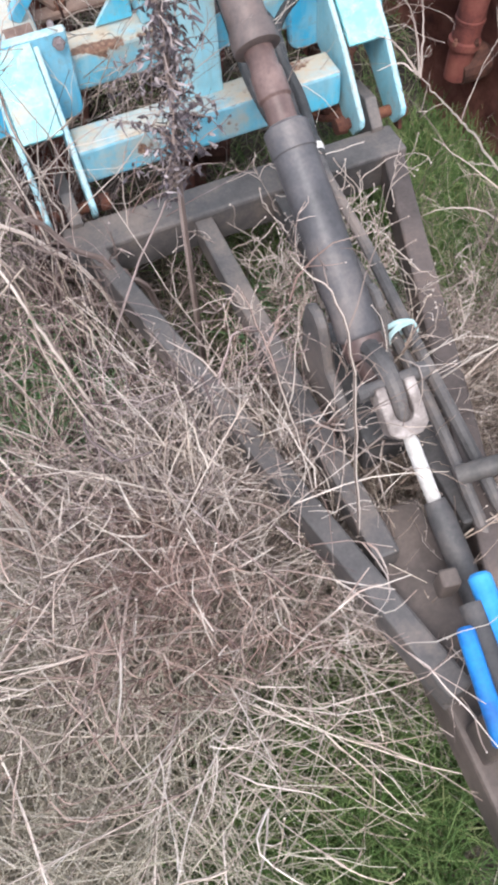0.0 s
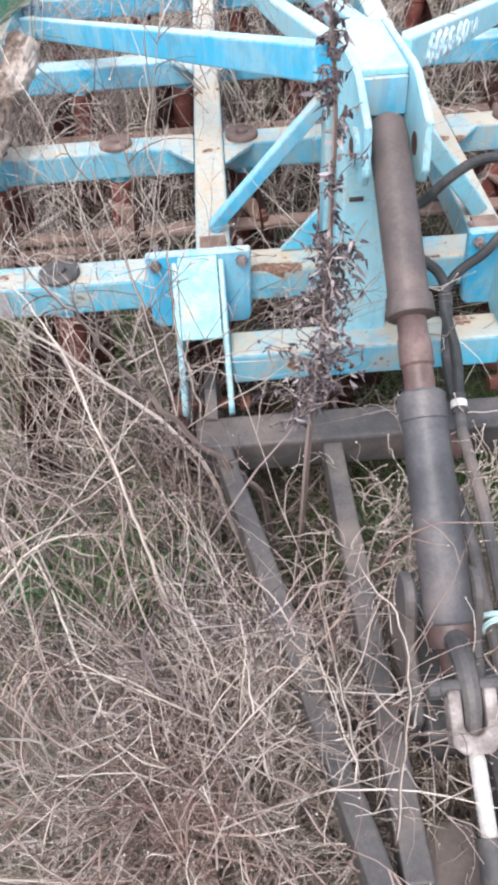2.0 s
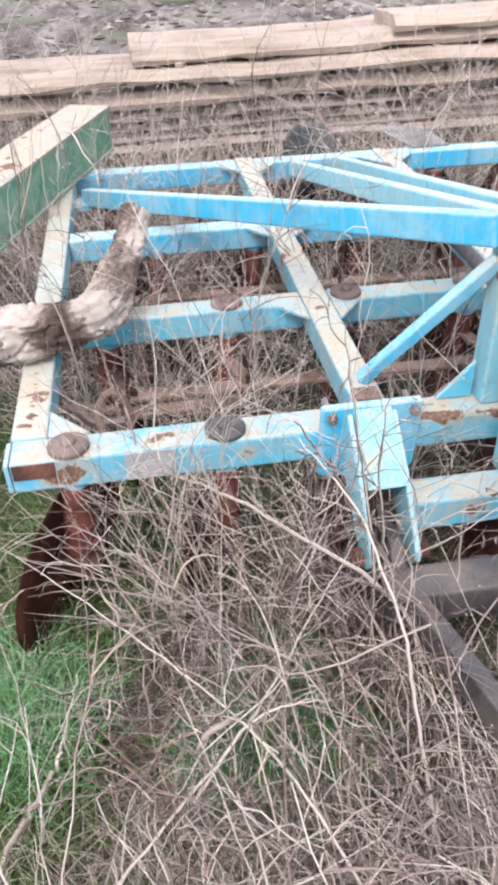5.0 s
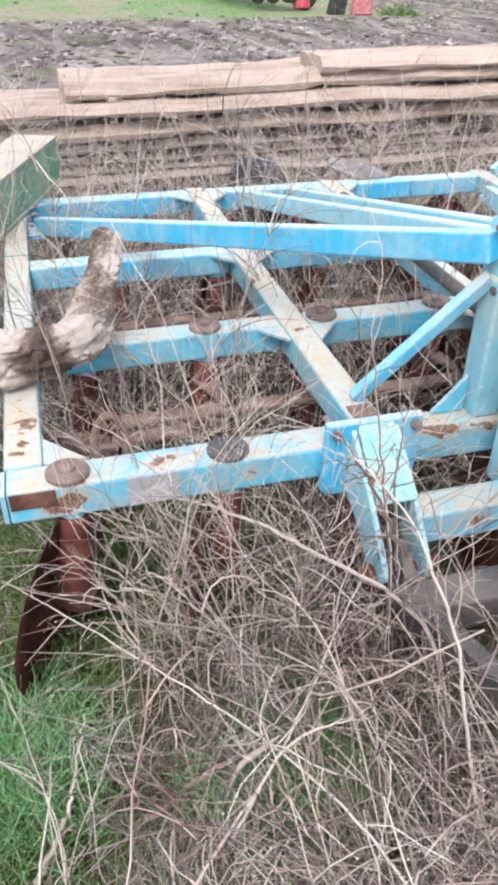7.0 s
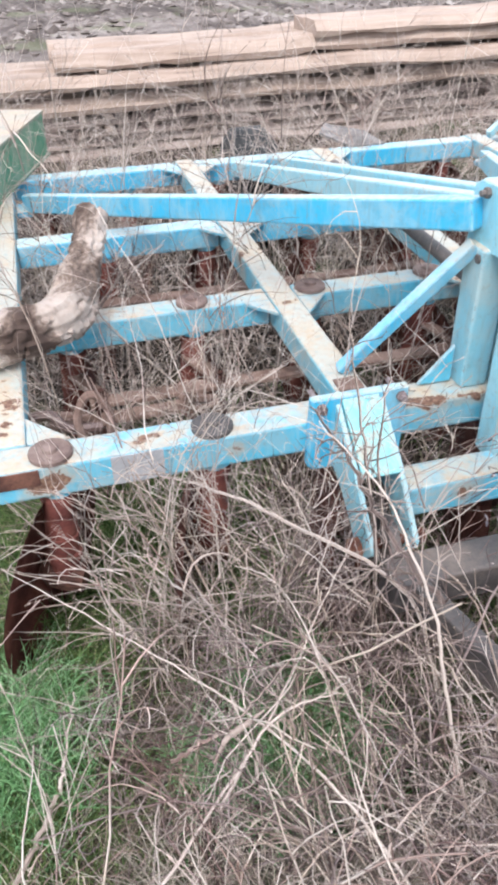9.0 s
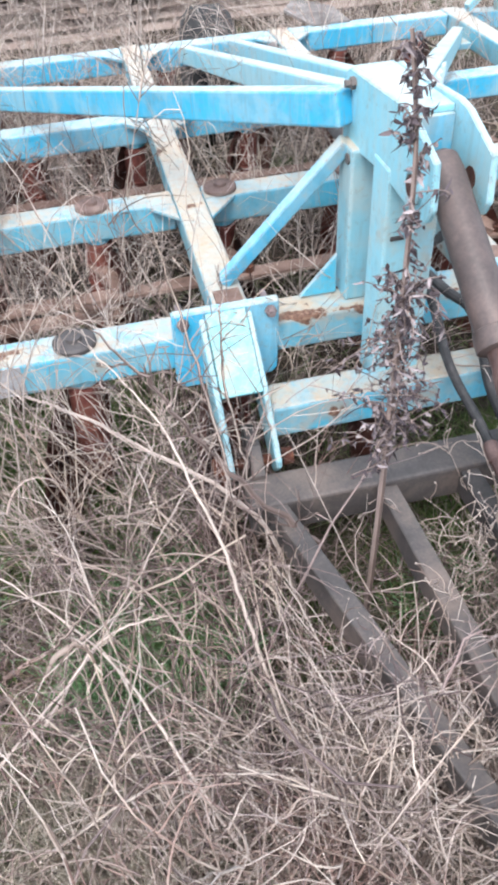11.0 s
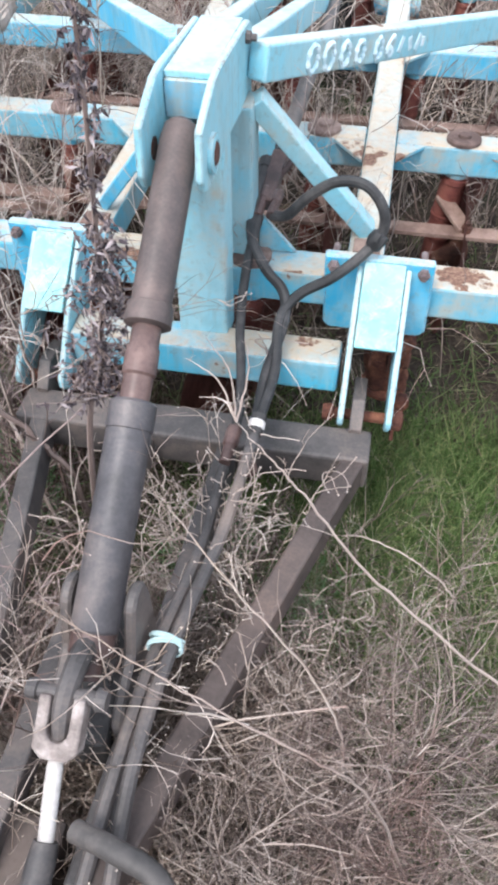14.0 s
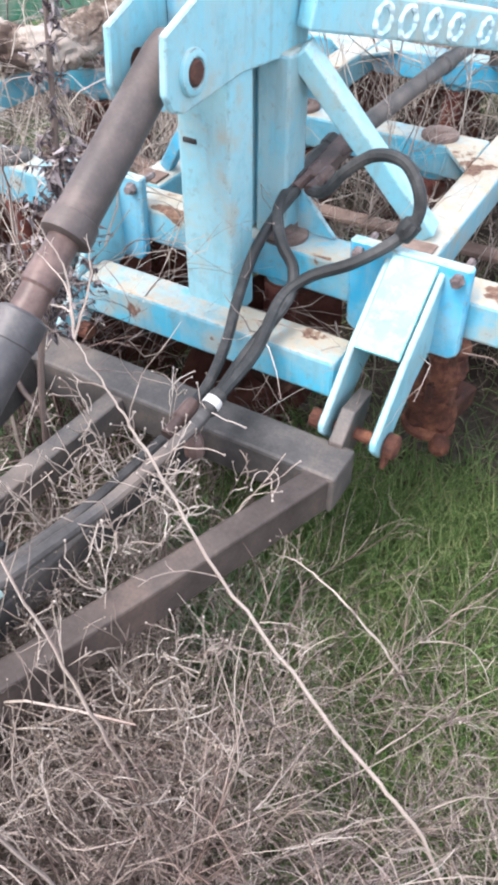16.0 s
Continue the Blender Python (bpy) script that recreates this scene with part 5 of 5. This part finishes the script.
thicket("dry_weeds", 95, (-1.15, -0.7), (-0.8, -0.08), lambda x, y: 0.15 + 0.85 * clumps(x, y), (0.15, 0.42), (15, 75), PURPLE, "low mauve tangle of broken stems round the discs", (7, 2), (0.0018, 0.0034), 0.13, 0.0, 0.3)
thicket("dry_weeds", 85, (-1.3, 1.9), (0.85, 2.7), lambda x, y: 0.2 + 0.8 * wavy(x, y, 4.0), (0.5, 1.05), (3, 34), MAUVE, "crooked pinkish weeds among the rear beams", (7, 2), (0.0022, 0.0044), 0.15, 0.0, 0.6, 0.8)
thicket("dry_weeds", 66, (-1.45, -0.75), (0.95, 2.4), lambda x, y: 0.2 + 0.8 * clumps(x, y), (0.6, 1.05), (3, 36), MAUVE, "fine pale weeds crowding the beam ends", (9, 3), (0.0019, 0.0036), 0.14, 0.0, 0.4, 0.9)
thicket("tall_weeds", 20, (-1.25, 0.1), (0.35, 1.9), lambda x, y: 0.2 + 0.8 * wavy(x, y, 4.0), (0.85, 1.35), (1, 13), WEED, "tall brown weed stalks rising above the blue frame", (10, 1), (0.0026, 0.0058), 0.06, 0.0, 0.5, 0.75)
thicket("tall_weeds", 22, (-1.3, 1.2), (1.2, 2.6), lambda x, y: 0.2 + 0.8 * wavy(x, y, 4.0), (0.9, 1.45), (1, 16), MAUVE, "tall pale branching weeds behind the blue frame", (10, 1), (0.0026, 0.0048), 0.06, 0.0, 0.4, 0.8)
thicket("dry_weeds", 260, (0.15, 1.4), (-1.4, -0.45), lambda x, y: (0.3 + 0.7 * wavy(x, y, 5.0)) * (1 - 0.95 * blob(x, y, 0.62, -0.32, 0.34, 0.34)), (0.2, 0.5), (30, 80), PURPLE, "dull dry weeds lying under the pale ones", (8, 2), (0.0016, 0.003), 0.1)
thicket("dry_weeds", 300, (0.03, 0.5), (-1.45, -0.74), lambda x, y: (0.3 + 0.7 * wavy(x, y, 6.0)) * np.where(y < -0.84, 1.0, 0.35), (0.40, 0.66), (3, 45), WEED, "curly dry weeds growing over the drawbar leg", (8, 3), (0.0015, 0.0028), 0.14, heads=0.4)
thicket("dry_weeds", 85, (0.08, 0.75), (-1.35, -0.86), lambda x, y: 0.3 + 0.7 * wavy(x, y, 6.0), (0.5, 0.8), (8, 60), WEED, "long dry weeds leaning over the drawbar leg", (7, 2), (0.0018, 0.0034), 0.07, heads=0.2)
thicket("dark_weeds", 130, (-0.9, 0.3), (-0.9, -0.05), lambda x, y: 0.3 + 0.7 * wavy(x, y, 5.0), (0.2, 0.45), (10, 60), DARKWEED, "dark dead weed stems low among the drawbar", (7, 2), (0.0015, 0.0032), 0.12)
thicket("pale_weeds", 34, (-1.2, 0.0), (-1.3, -0.1), mass, (0.5, 0.95), (30, 75), BRIGHTWEED, "long pale bent weed stems lying over the tangle", (7, 2), (0.0019, 0.0038), 0.12)
thicket("pale_weeds", 40, (-1.5, -0.95), (-1.1, 0.0), lambda x, y: 0.6 + 0 * x, (0.25, 0.6), (25, 80), WEED, "sparse dry stems over the green grass", (7, 2), (0.0015, 0.0032))


def tuft(x, y, n, height, label):
    """A small curly tuft of pale dry weed."""
    root = np.column_stack([gen.normal(x, 0.03, n), gen.normal(y, 0.04, n), np.full(n, 0.02)])
    stems = grow(root, leaning(n, 0, 14), gen.uniform(0.75, 1.0, n) * height, 9, 0.08, 0.0)
    twig = offshoots(stems, 12, 0.5, 1.0, 1.1, (0.1, 0.28), 7, 0.3, 0.0)
    stuff("dry_tuft", [(stems, taper(stems, np.full(n, 0.002))), (twig, taper(twig, np.full(len(twig), 0.0015), 0.7))], BRIGHTWEED, label, "dry weeds", (twig[:, -1], np.full(len(twig), 0.0028)))


tuft(0.15, -0.64, 42, 0.6, "curly tuft of pale dry weed beside the cylinder")
tuft(0.30, -0.80, 20, 0.45, "curly tuft of pale dry weed by the drawbar leg")


def long_stem(points, thick, material, label, twigs=10, seed=1):
    """One long weed stem of its own, with side twigs."""
    line = np.array([[tuple(p) for p in smooth_line(points, 8)]])
    line[0, 1:] += 0.4 * thick * gen.normal(0, 1, line[0, 1:].shape)
    stem = part("weed_stalk", tube([Vector(p) for p in line[0]], [thick * (1 - 0.85 * (i / len(line[0])) ** 1.5) for i in range(len(line[0]))], 7), material, None, "", True)
    tagged(stem, label, "weed stalk")
    side = offshoots(line, twigs, 0.1, 0.97, 0.8, (0.06, 0.2), 6, 0.12, 0.0)
    fork = offshoots(side, 2, 0.3, 0.95, 0.9, (0.3, 0.6), 4, 0.15, 0.0)
    v, q = tube_arrays(side, taper(side, np.full(len(side), thick * 0.3), 0.4))
    v2, q2 = tube_arrays(fork, taper(fork, np.full(len(fork), thick * 0.22), 0.5))
    tagged(finish("side_growth", np.concatenate([v, v2]).tolist(), np.concatenate([q, q2 + len(v)]).tolist(), material, stem), kind="stuff")
    return stem


STALK = "long pale dry weed stalk bending over the drawbar"
long_stem([(0.95, -0.86, 0.02), (0.80, -0.83, 0.27), (0.662, -0.816, 0.399), (0.45, -0.791, 0.597), (0.307, -0.766, 0.784), (0.25, -0.757, 0.85), (0.195, -0.748, 0.915)], 0.0036, BRIGHTWEED, STALK, 8)
for tip in ((0.15, -0.73, 1.06), (0.11, -0.70, 0.99), (0.20, -0.70, 1.04), (0.13, -0.72, 0.93)):
    long_stem([(0.195, -0.748, 0.915), tuple(0.5 * p + 0.5 * q + 0.01 for p, q in zip((0.195, -0.748, 0.915), tip)), tip], 0.0017, BRIGHTWEED, "thin forked tip of a pale weed stalk", 4)
long_stem([(0.62, -1.15, 0.02), (0.53, -1.19, 0.45), (0.44, -1.215, 0.82), (0.35, -1.235, 0.98), (0.22, -1.22, 1.06), (0.08, -1.18, 1.1)], 0.0024, WEED, STALK, 10)
long_stem([(0.46, -1.0, 0.02), (0.42, -1.03, 0.5), (0.34, -1.02, 0.72), (0.22, -0.98, 0.86), (0.12, -0.92, 0.95)], 0.0028, WEED, STALK, 8)
long_stem([(0.70, -0.5, 0.02), (0.66, -0.55, 0.2), (0.56, -0.56, 0.33), (0.44, -0.541, 0.37), (0.36, -0.52, 0.33)], 0.0028, BRIGHTWEED, "curved pale weed stalk over the grass", 5)
long_stem([(-0.30, -0.52, 0.02), (-0.42, -0.42, 0.45), (-0.646, -0.259, 0.585), (-0.80, -0.13, 0.62), (-0.885, -0.049, 0.605), (-0.93, -0.01, 0.62)], 0.005, BRIGHTWEED, "pale forked branch leaning on the blue beam", 7)
KNOT = "pale branching weed stalk lying across the tangle"
long_stem([(-0.50, -1.15, 0.03), (-0.66, -0.88, 0.36), (-0.80, -0.60, 0.38), (-1.05, -0.36, 0.46), (-1.30, -0.16, 0.55)], 0.0036, BRIGHTWEED, KNOT, 12)
long_stem([(-1.28, -1.0, 0.03), (-1.08, -0.83, 0.28), (-0.80, -0.60, 0.37), (-0.62, -0.42, 0.48), (-0.44, -0.25, 0.6)], 0.0036, BRIGHTWEED, KNOT, 12)
long_stem([(-0.92, -0.70, 0.30), (-0.80, -0.61, 0.39), (-0.70, -0.60, 0.43), (-0.60, -0.60, 0.42)], 0.004, BRIGHTWEED, KNOT, 4)
long_stem([(-0.24, -0.45, 0.02), (-0.29, -0.45, 0.343), (-0.392, -0.45, 0.5), (-0.503, -0.45, 0.685), (-0.588, -0.45, 0.865), (-0.674, -0.45, 1.02)], 0.0085, DARKWEED, "dark woody weed stalk leaning past the bracket", 14)
long_stem([(-0.40, -0.30, 0.02), (-0.41, -0.28, 0.4), (-0.44, -0.26, 0.7), (-0.43, -0.24, 0.98)], 0.0055, WEED, "upright dry weed stalk before the bracket", 10)
long_stem([(-0.47, -0.36, 0.02), (-0.46, -0.34, 0.45), (-0.50, -0.3, 0.8), (-0.55, -0.28, 1.1)], 0.0055, WEED, "upright dry weed stalk before the bracket", 10)
long_stem([(-0.99, -0.6, 0.34), (-0.93, -0.6, 0.375), (-0.874, -0.6, 0.405), (-0.79, -0.6, 0.51), (-0.712, -0.6, 0.629)], 0.0045, WEED, "stout pale woody weed stem over the tangle", 8)
long_stem([(-1.37, -0.68, 0.03), (-1.33, -0.61, 0.08), (-1.28, -0.54, 0.1), (-1.23, -0.46, 0.12), (-1.21, -0.40, 0.15), (-1.17, -0.30, 0.22)], 0.0075, BRIGHTWEED, "pale knobbly branch lying on green grass", 8)
long_stem([(-1.10, -0.48, 0.035), (-1.02, -0.46, 0.04), (-0.96, -0.45, 0.05)], 0.009, DARKWEED, "dark stick lying on the ground", 2)
long_stem([(-1.06, -0.57, 0.035), (-0.95, -0.585, 0.045), (-0.85, -0.59, 0.045)], 0.008, DARKWEED, "dark stick lying on the ground", 2)
long_stem([(-0.42, -0.9, 0.02), (-0.50, -0.76, 0.5), (-0.54, -0.70, 0.75), (-0.60, -0.60, 0.93), (-0.68, -0.5, 1.02)], 0.004, BRIGHTWEED, "tall pale dry weed stalk", 12)
long_stem([(-0.12, -1.15, 0.02), (-0.17, -1.15, 0.5), (-0.215, -1.13, 0.84), (-0.24, -1.08, 0.98)], 0.0035, WEED, "tall dry weed beside the drawbar tongue", 14)
long_stem([(-0.10, -1.3, 0.02), (-0.13, -1.24, 0.6), (-0.15, -1.206, 0.98), (-0.2, -1.15, 1.08)], 0.0035, WEED, "tall dry weed beside the drawbar tongue", 14)


def root_knot():
    """The knobbly crown where several weed stems meet."""
    bm = tube(smooth_line([(-0.91, -0.625, 0.34), (-0.88, -0.61, 0.385), (-0.84, -0.60, 0.40), (-0.80, -0.595, 0.425)], 8), [0.008 - 0.0066 * abs(i / 12 - 1) ** 1.5 + 0.0008 * math.sin(i * 1.9) for i in range(25)], 20, None, 0.2)
    tagged(part("root_knot", bm, WEED, None, "", True), "knobbly pale root crown of a dead weed", "weed stalk")


root_knot()


def leafy_stalk():
    """A tall dark dead weed with shrivelled hanging leaves."""
    pts = [(-0.21, -0.56, 0.02), (-0.19, -0.53, 0.35), (-0.172, -0.495, 0.594), (-0.138, -0.42, 0.805), (-0.128, -0.396, 0.996), (-0.122, -0.37, 1.2), (-0.13, -0.33, 1.36)]
    line = smooth_line(pts, 8)
    top = empty("dead_leafy_weed", "tall dark dead weed with shrivelled hanging leaves", "weed stalk")
    part("stem", tube(line, [0.0085 * (1 - 0.6 * i / len(line)) for i in range(len(line))], 7), DARKWEED, top, "", True)
    base = np.array([[tuple(p) for p in line]])
    side = np.concatenate([offshoots(base, 80, 0.34, 0.99, 0.9, (0.02, 0.075), 6, 0.3, 0.16), offshoots(base, 90, 0.36, 0.64, 1.2, (0.04, 0.12), 6, 0.35, 0.14)])
    v, q = tube_arrays(side, taper(side, np.full(len(side), 0.0016), 0.6))
    tagged(finish("side_growth", v.tolist(), q.tolist(), DARKWEED, top), kind="stuff")
    rng = random.Random(5)
    verts, faces = [], []
    for tw in side:
        for _ in range(11):
            p = Vector(tw[rng.randint(1, 5)])
            d = Vector((rng.uniform(-1, 1), rng.uniform(-1, 1), rng.uniform(-1.6, -0.1))).normalized()
            w = d.orthogonal().normalized()
            w.rotate(Matrix.Rotation(rng.uniform(0, 6.28), 3, d))
            curl = d.cross(w)
            ln, wd, cr = rng.uniform(0.005, 0.013), rng.uniform(0.002, 0.0048), rng.uniform(-2.4, 2.4)
            k = len(verts)
            for f, g in ((0.0, 0.3), (0.35, 1.0), (0.7, 0.8), (1.0, 0.1)):
                c = p + d * ln * f + curl * cr * ln * f * f + Vector((0, 0, -0.25 * ln * f * f))
                verts += [c + w * wd * g + curl * wd * 0.6 * g, c, c - w * wd * g + curl * wd * 0.6 * g]
            for i in range(3):
                faces += [(k + 3 * i, k + 3 * i + 1, k + 3 * i + 4, k + 3 * i + 3), (k + 3 * i + 1, k + 3 * i + 2, k + 3 * i + 5, k + 3 * i + 4)]
    tagged(finish("foliage", verts, faces, LEAF, top), kind="stuff")


LEAF = plant_mat("shrivelled_leaf", [(0.1, (0.026, 0.02, 0.025)), (0.55, (0.105, 0.084, 0.094)), (0.9, (0.36, 0.31, 0.315))])
leafy_stalk()


def litter(name, n, xs, ys, density, length, lean, material, label, thick, points=4, droop=0.12):
    root = scatter(n, xs, ys, density)
    lines = grow(root, leaning(n, *lean), gen.uniform(*length, n), points, 0.12, droop, 0.003)
    return stuff(name, [(lines, taper(lines, np.full(n, thick), 0.25))], material, label, "grass")


def green_spots(x, y):
    d = 1.0 * blob(x, y, -1.40, -0.35, 0.22, 0.42) + 0.9 * blob(x, y, -0.66, -0.38, 0.1, 0.16) + 1.3 * blob(x, y, -0.30, -1.6, 0.36, 0.26)
    d = d + 1.0 * blob(x, y, 0.52, -0.2, 0.34, 0.3) + 0.9 * blob(x, y, 0.13, -0.42, 0.14, 0.16) + 0.6 * blob(x, y, -1.0, 0.38, 0.3, 0.25) + 0.4 * blob(x, y, -0.8, 0.7, 0.2, 0.2) + 0.4 * blob(x, y, 0.6, -0.9, 0.15, 0.2)
    return np.clip(d * (0.4 + 0.6 * wavy(x, y, 7.0)) + 0.02, 0, 1)


litter("green_grass", 1800, (-1.6, -1.1), (-0.6, -0.05), lambda x, y: blob(x, y, -1.34, -0.27, 0.12, 0.16), (0.1, 0.25), (2, 40), FRESH, "tall clump of fresh green grass", 0.0026, 6, 0.16)
litter("green_grass", 4600, (-0.98, -0.42), (-0.7, -0.05), lambda x, y: np.clip(blob(x, y, -0.66, -0.22, 0.08, 0.07) + blob(x, y, -0.65, -0.42, 0.13, 0.15) + 0.5 * blob(x, y, -0.84, -0.46, 0.1, 0.1), 0, 1) * (0.25 + 0.75 * wavy(x, y, 9.0)), (0.05, 0.15), (2, 60), FRESH, "small bright green tufts among dry stems", 0.003, 4, 0.16)
litter("green_grass", 2600, (-0.1, 0.45), (-0.75, -0.3), lambda x, y: blob(x, y, 0.12, -0.46, 0.1, 0.12) + blob(x, y, 0.27, -0.52, 0.08, 0.12), (0.05, 0.14), (2, 60), FRESH, "bright green growth between the drawbar legs", 0.003, 4, 0.16)
litter("green_grass", 3000, (-0.75, 0.0), (-1.95, -1.3), lambda x, y: blob(x, y, -0.33, -1.58, 0.28, 0.2) * (0.3 + 0.7 * wavy(x, y, 7.0)), (0.08, 0.24), (5, 60), GRASS, "fresh green grass beside the tongue", 0.0024, 5, 0.16)
litter("green_grass", 7000, (0.05, 1.3), (-0.95, 0.15), lambda x, y: np.clip(blob(x, y, 0.66, -0.3, 0.28, 0.32) + 0.9 * blob(x, y, 0.26, -0.52, 0.13, 0.16), 0, 1) * (0.35 + 0.65 * wavy(x, y, 8.0)), (0.05, 0.16), (2, 60), GRASS, "thick short green grass beside the rusty spindle", 0.0028, 5, 0.16)
litter("green_grass", 4200, (-1.3, -0.5), (-0.12, 0.7), lambda x, y: (0.15 + 0.85 * wavy(x, y, 7.0) ** 2) * np.where(y > 0.35, 0.5, 1.0), (0.06, 0.2), (2, 55), GRASS, "green growth below the front beam", 0.003, 5, 0.16)
litter("green_grass", 26000, (-2.0, 1.6), (-2.2, 1.2), green_spots, (0.06, 0.19), (5, 60), GRASS, "patches of fresh green grass", 0.0022)
litter("dry_grass", 12000, (-1.3, 0.1), (-1.7, -0.75), lambda x, y: (0.05 + 0.95 * wavy(x, y, 5.0) ** 2) * (1 - 0.9 * blob(x, y, -0.2, -1.6, 0.42, 0.4)) * np.where(x > -0.62, 0.7, 1.0), (0.18, 0.42), (10, 75), OLIVE, "arching tan and olive dry grass among the weeds", 0.0017, 7, 0.14)
litter("dry_grass", 5000, (-1.25, -0.5), (-1.75, -1.1), lambda x, y: 0.3 + 0.7 * wavy(x, y, 4.0), (0.25, 0.55), (10, 70), OLIVE, "long bleached tan grass over the weeds", 0.0019, 8, 0.16)
litter("dry_grass", 6500, (0.1, 1.7), (-1.6, -0.4), lambda x, y: (0.2 + 0.8 * wavy(x, y, 5.0)) * (1 - 0.8 * blob(x, y, 0.62, -0.32, 0.34, 0.34)), (0.15, 0.35), (30, 80), OLIVE, "arching tan and olive dry grass among the weeds", 0.0012, 6, 0.14)
litter("dry_grass", 25000, (-4.0, 4.0), (-3.8, 2.4), lambda x, y: (0.3 + 0.6 * wavy(x, y, 5.0)) * blob(x, y, 0.0, -0.5, 1.9, 1.5), (0.05, 0.18), (30, 88), STRAW, "matted dry grass and straw on the earth", 0.0014)
litter("dry_grass", 9000, (-4.0, 6.0), (1.6, 6.5), lambda x, y: 0.5 + 0 * x, (0.1, 0.3), (20, 80), STRAW, "dry grass between the harrow and the boards", 0.002)
litter("weed_clump", 320, (8.6, 9.5), (20.0, 20.6), lambda x, y: 0.6 + 0 * x, (0.15, 0.4), (25, 75), GRASS, "low dark green weed clump beside the muddy track", 0.012, 4)
litter("meadow_grass", 6000, (-6.0, 14.0), (17.5, 44.0), lambda x, y: np.where((y > 20.0) & (x < 9.0), wavy(x, y, 0.7) * wavy(y, x, 1.9), 0.04), (0.06, 0.16), (15, 75), FRESH, "short green meadow grass far off", 0.006, 3)


def mud_clods():
    """Lumps of dried mud thrown up along the ruts."""
    n = 5200
    where = scatter(n, (-7.0, 18.0), (6.8, 26.0), lambda x, y: (0.1 + 0.9 * wavy(x + 0.4 * y, y, 1.7) ** 2) * np.where((y > 20.0) & (x < 8.6), 0.05, 1.0))
    size = 0.018 + 0.06 * gen.uniform(0, 1, n) ** 2.5
    where[:, 2] = 0.25 * size
    shape = np.array([(1, 0, 0), (-1, 0, 0), (0, 1, 0), (0, -1, 0), (0, 0, 0.7), (0, 0, -0.7)])
    v = (where[:, None] + (shape[None] + gen.normal(0, 0.22, (n, 6, 3))) * size[:, None, None] * np.array([1.5, 1.0, 1.0])).reshape(-1, 3)
    f = np.array([(0, 2, 4), (2, 1, 4), (1, 3, 4), (3, 0, 4), (2, 0, 5), (1, 2, 5), (3, 1, 5), (0, 3, 5)])
    faces = (f[None] + (np.arange(n) * 6)[:, None, None]).reshape(-1, 3)
    tagged(finish("mud_clods", v.tolist(), faces.tolist(), CLOD), "grey-brown lumps of dried mud along the track", "mud", kind="stuff")


CLOD = plant_mat("dried_mud", [(0.1, (0.06, 0.046, 0.04)), (0.5, (0.17, 0.14, 0.127)), (0.85, (0.3, 0.26, 0.24)), (1.0, (0.46, 0.42, 0.4))])
mud_clods()
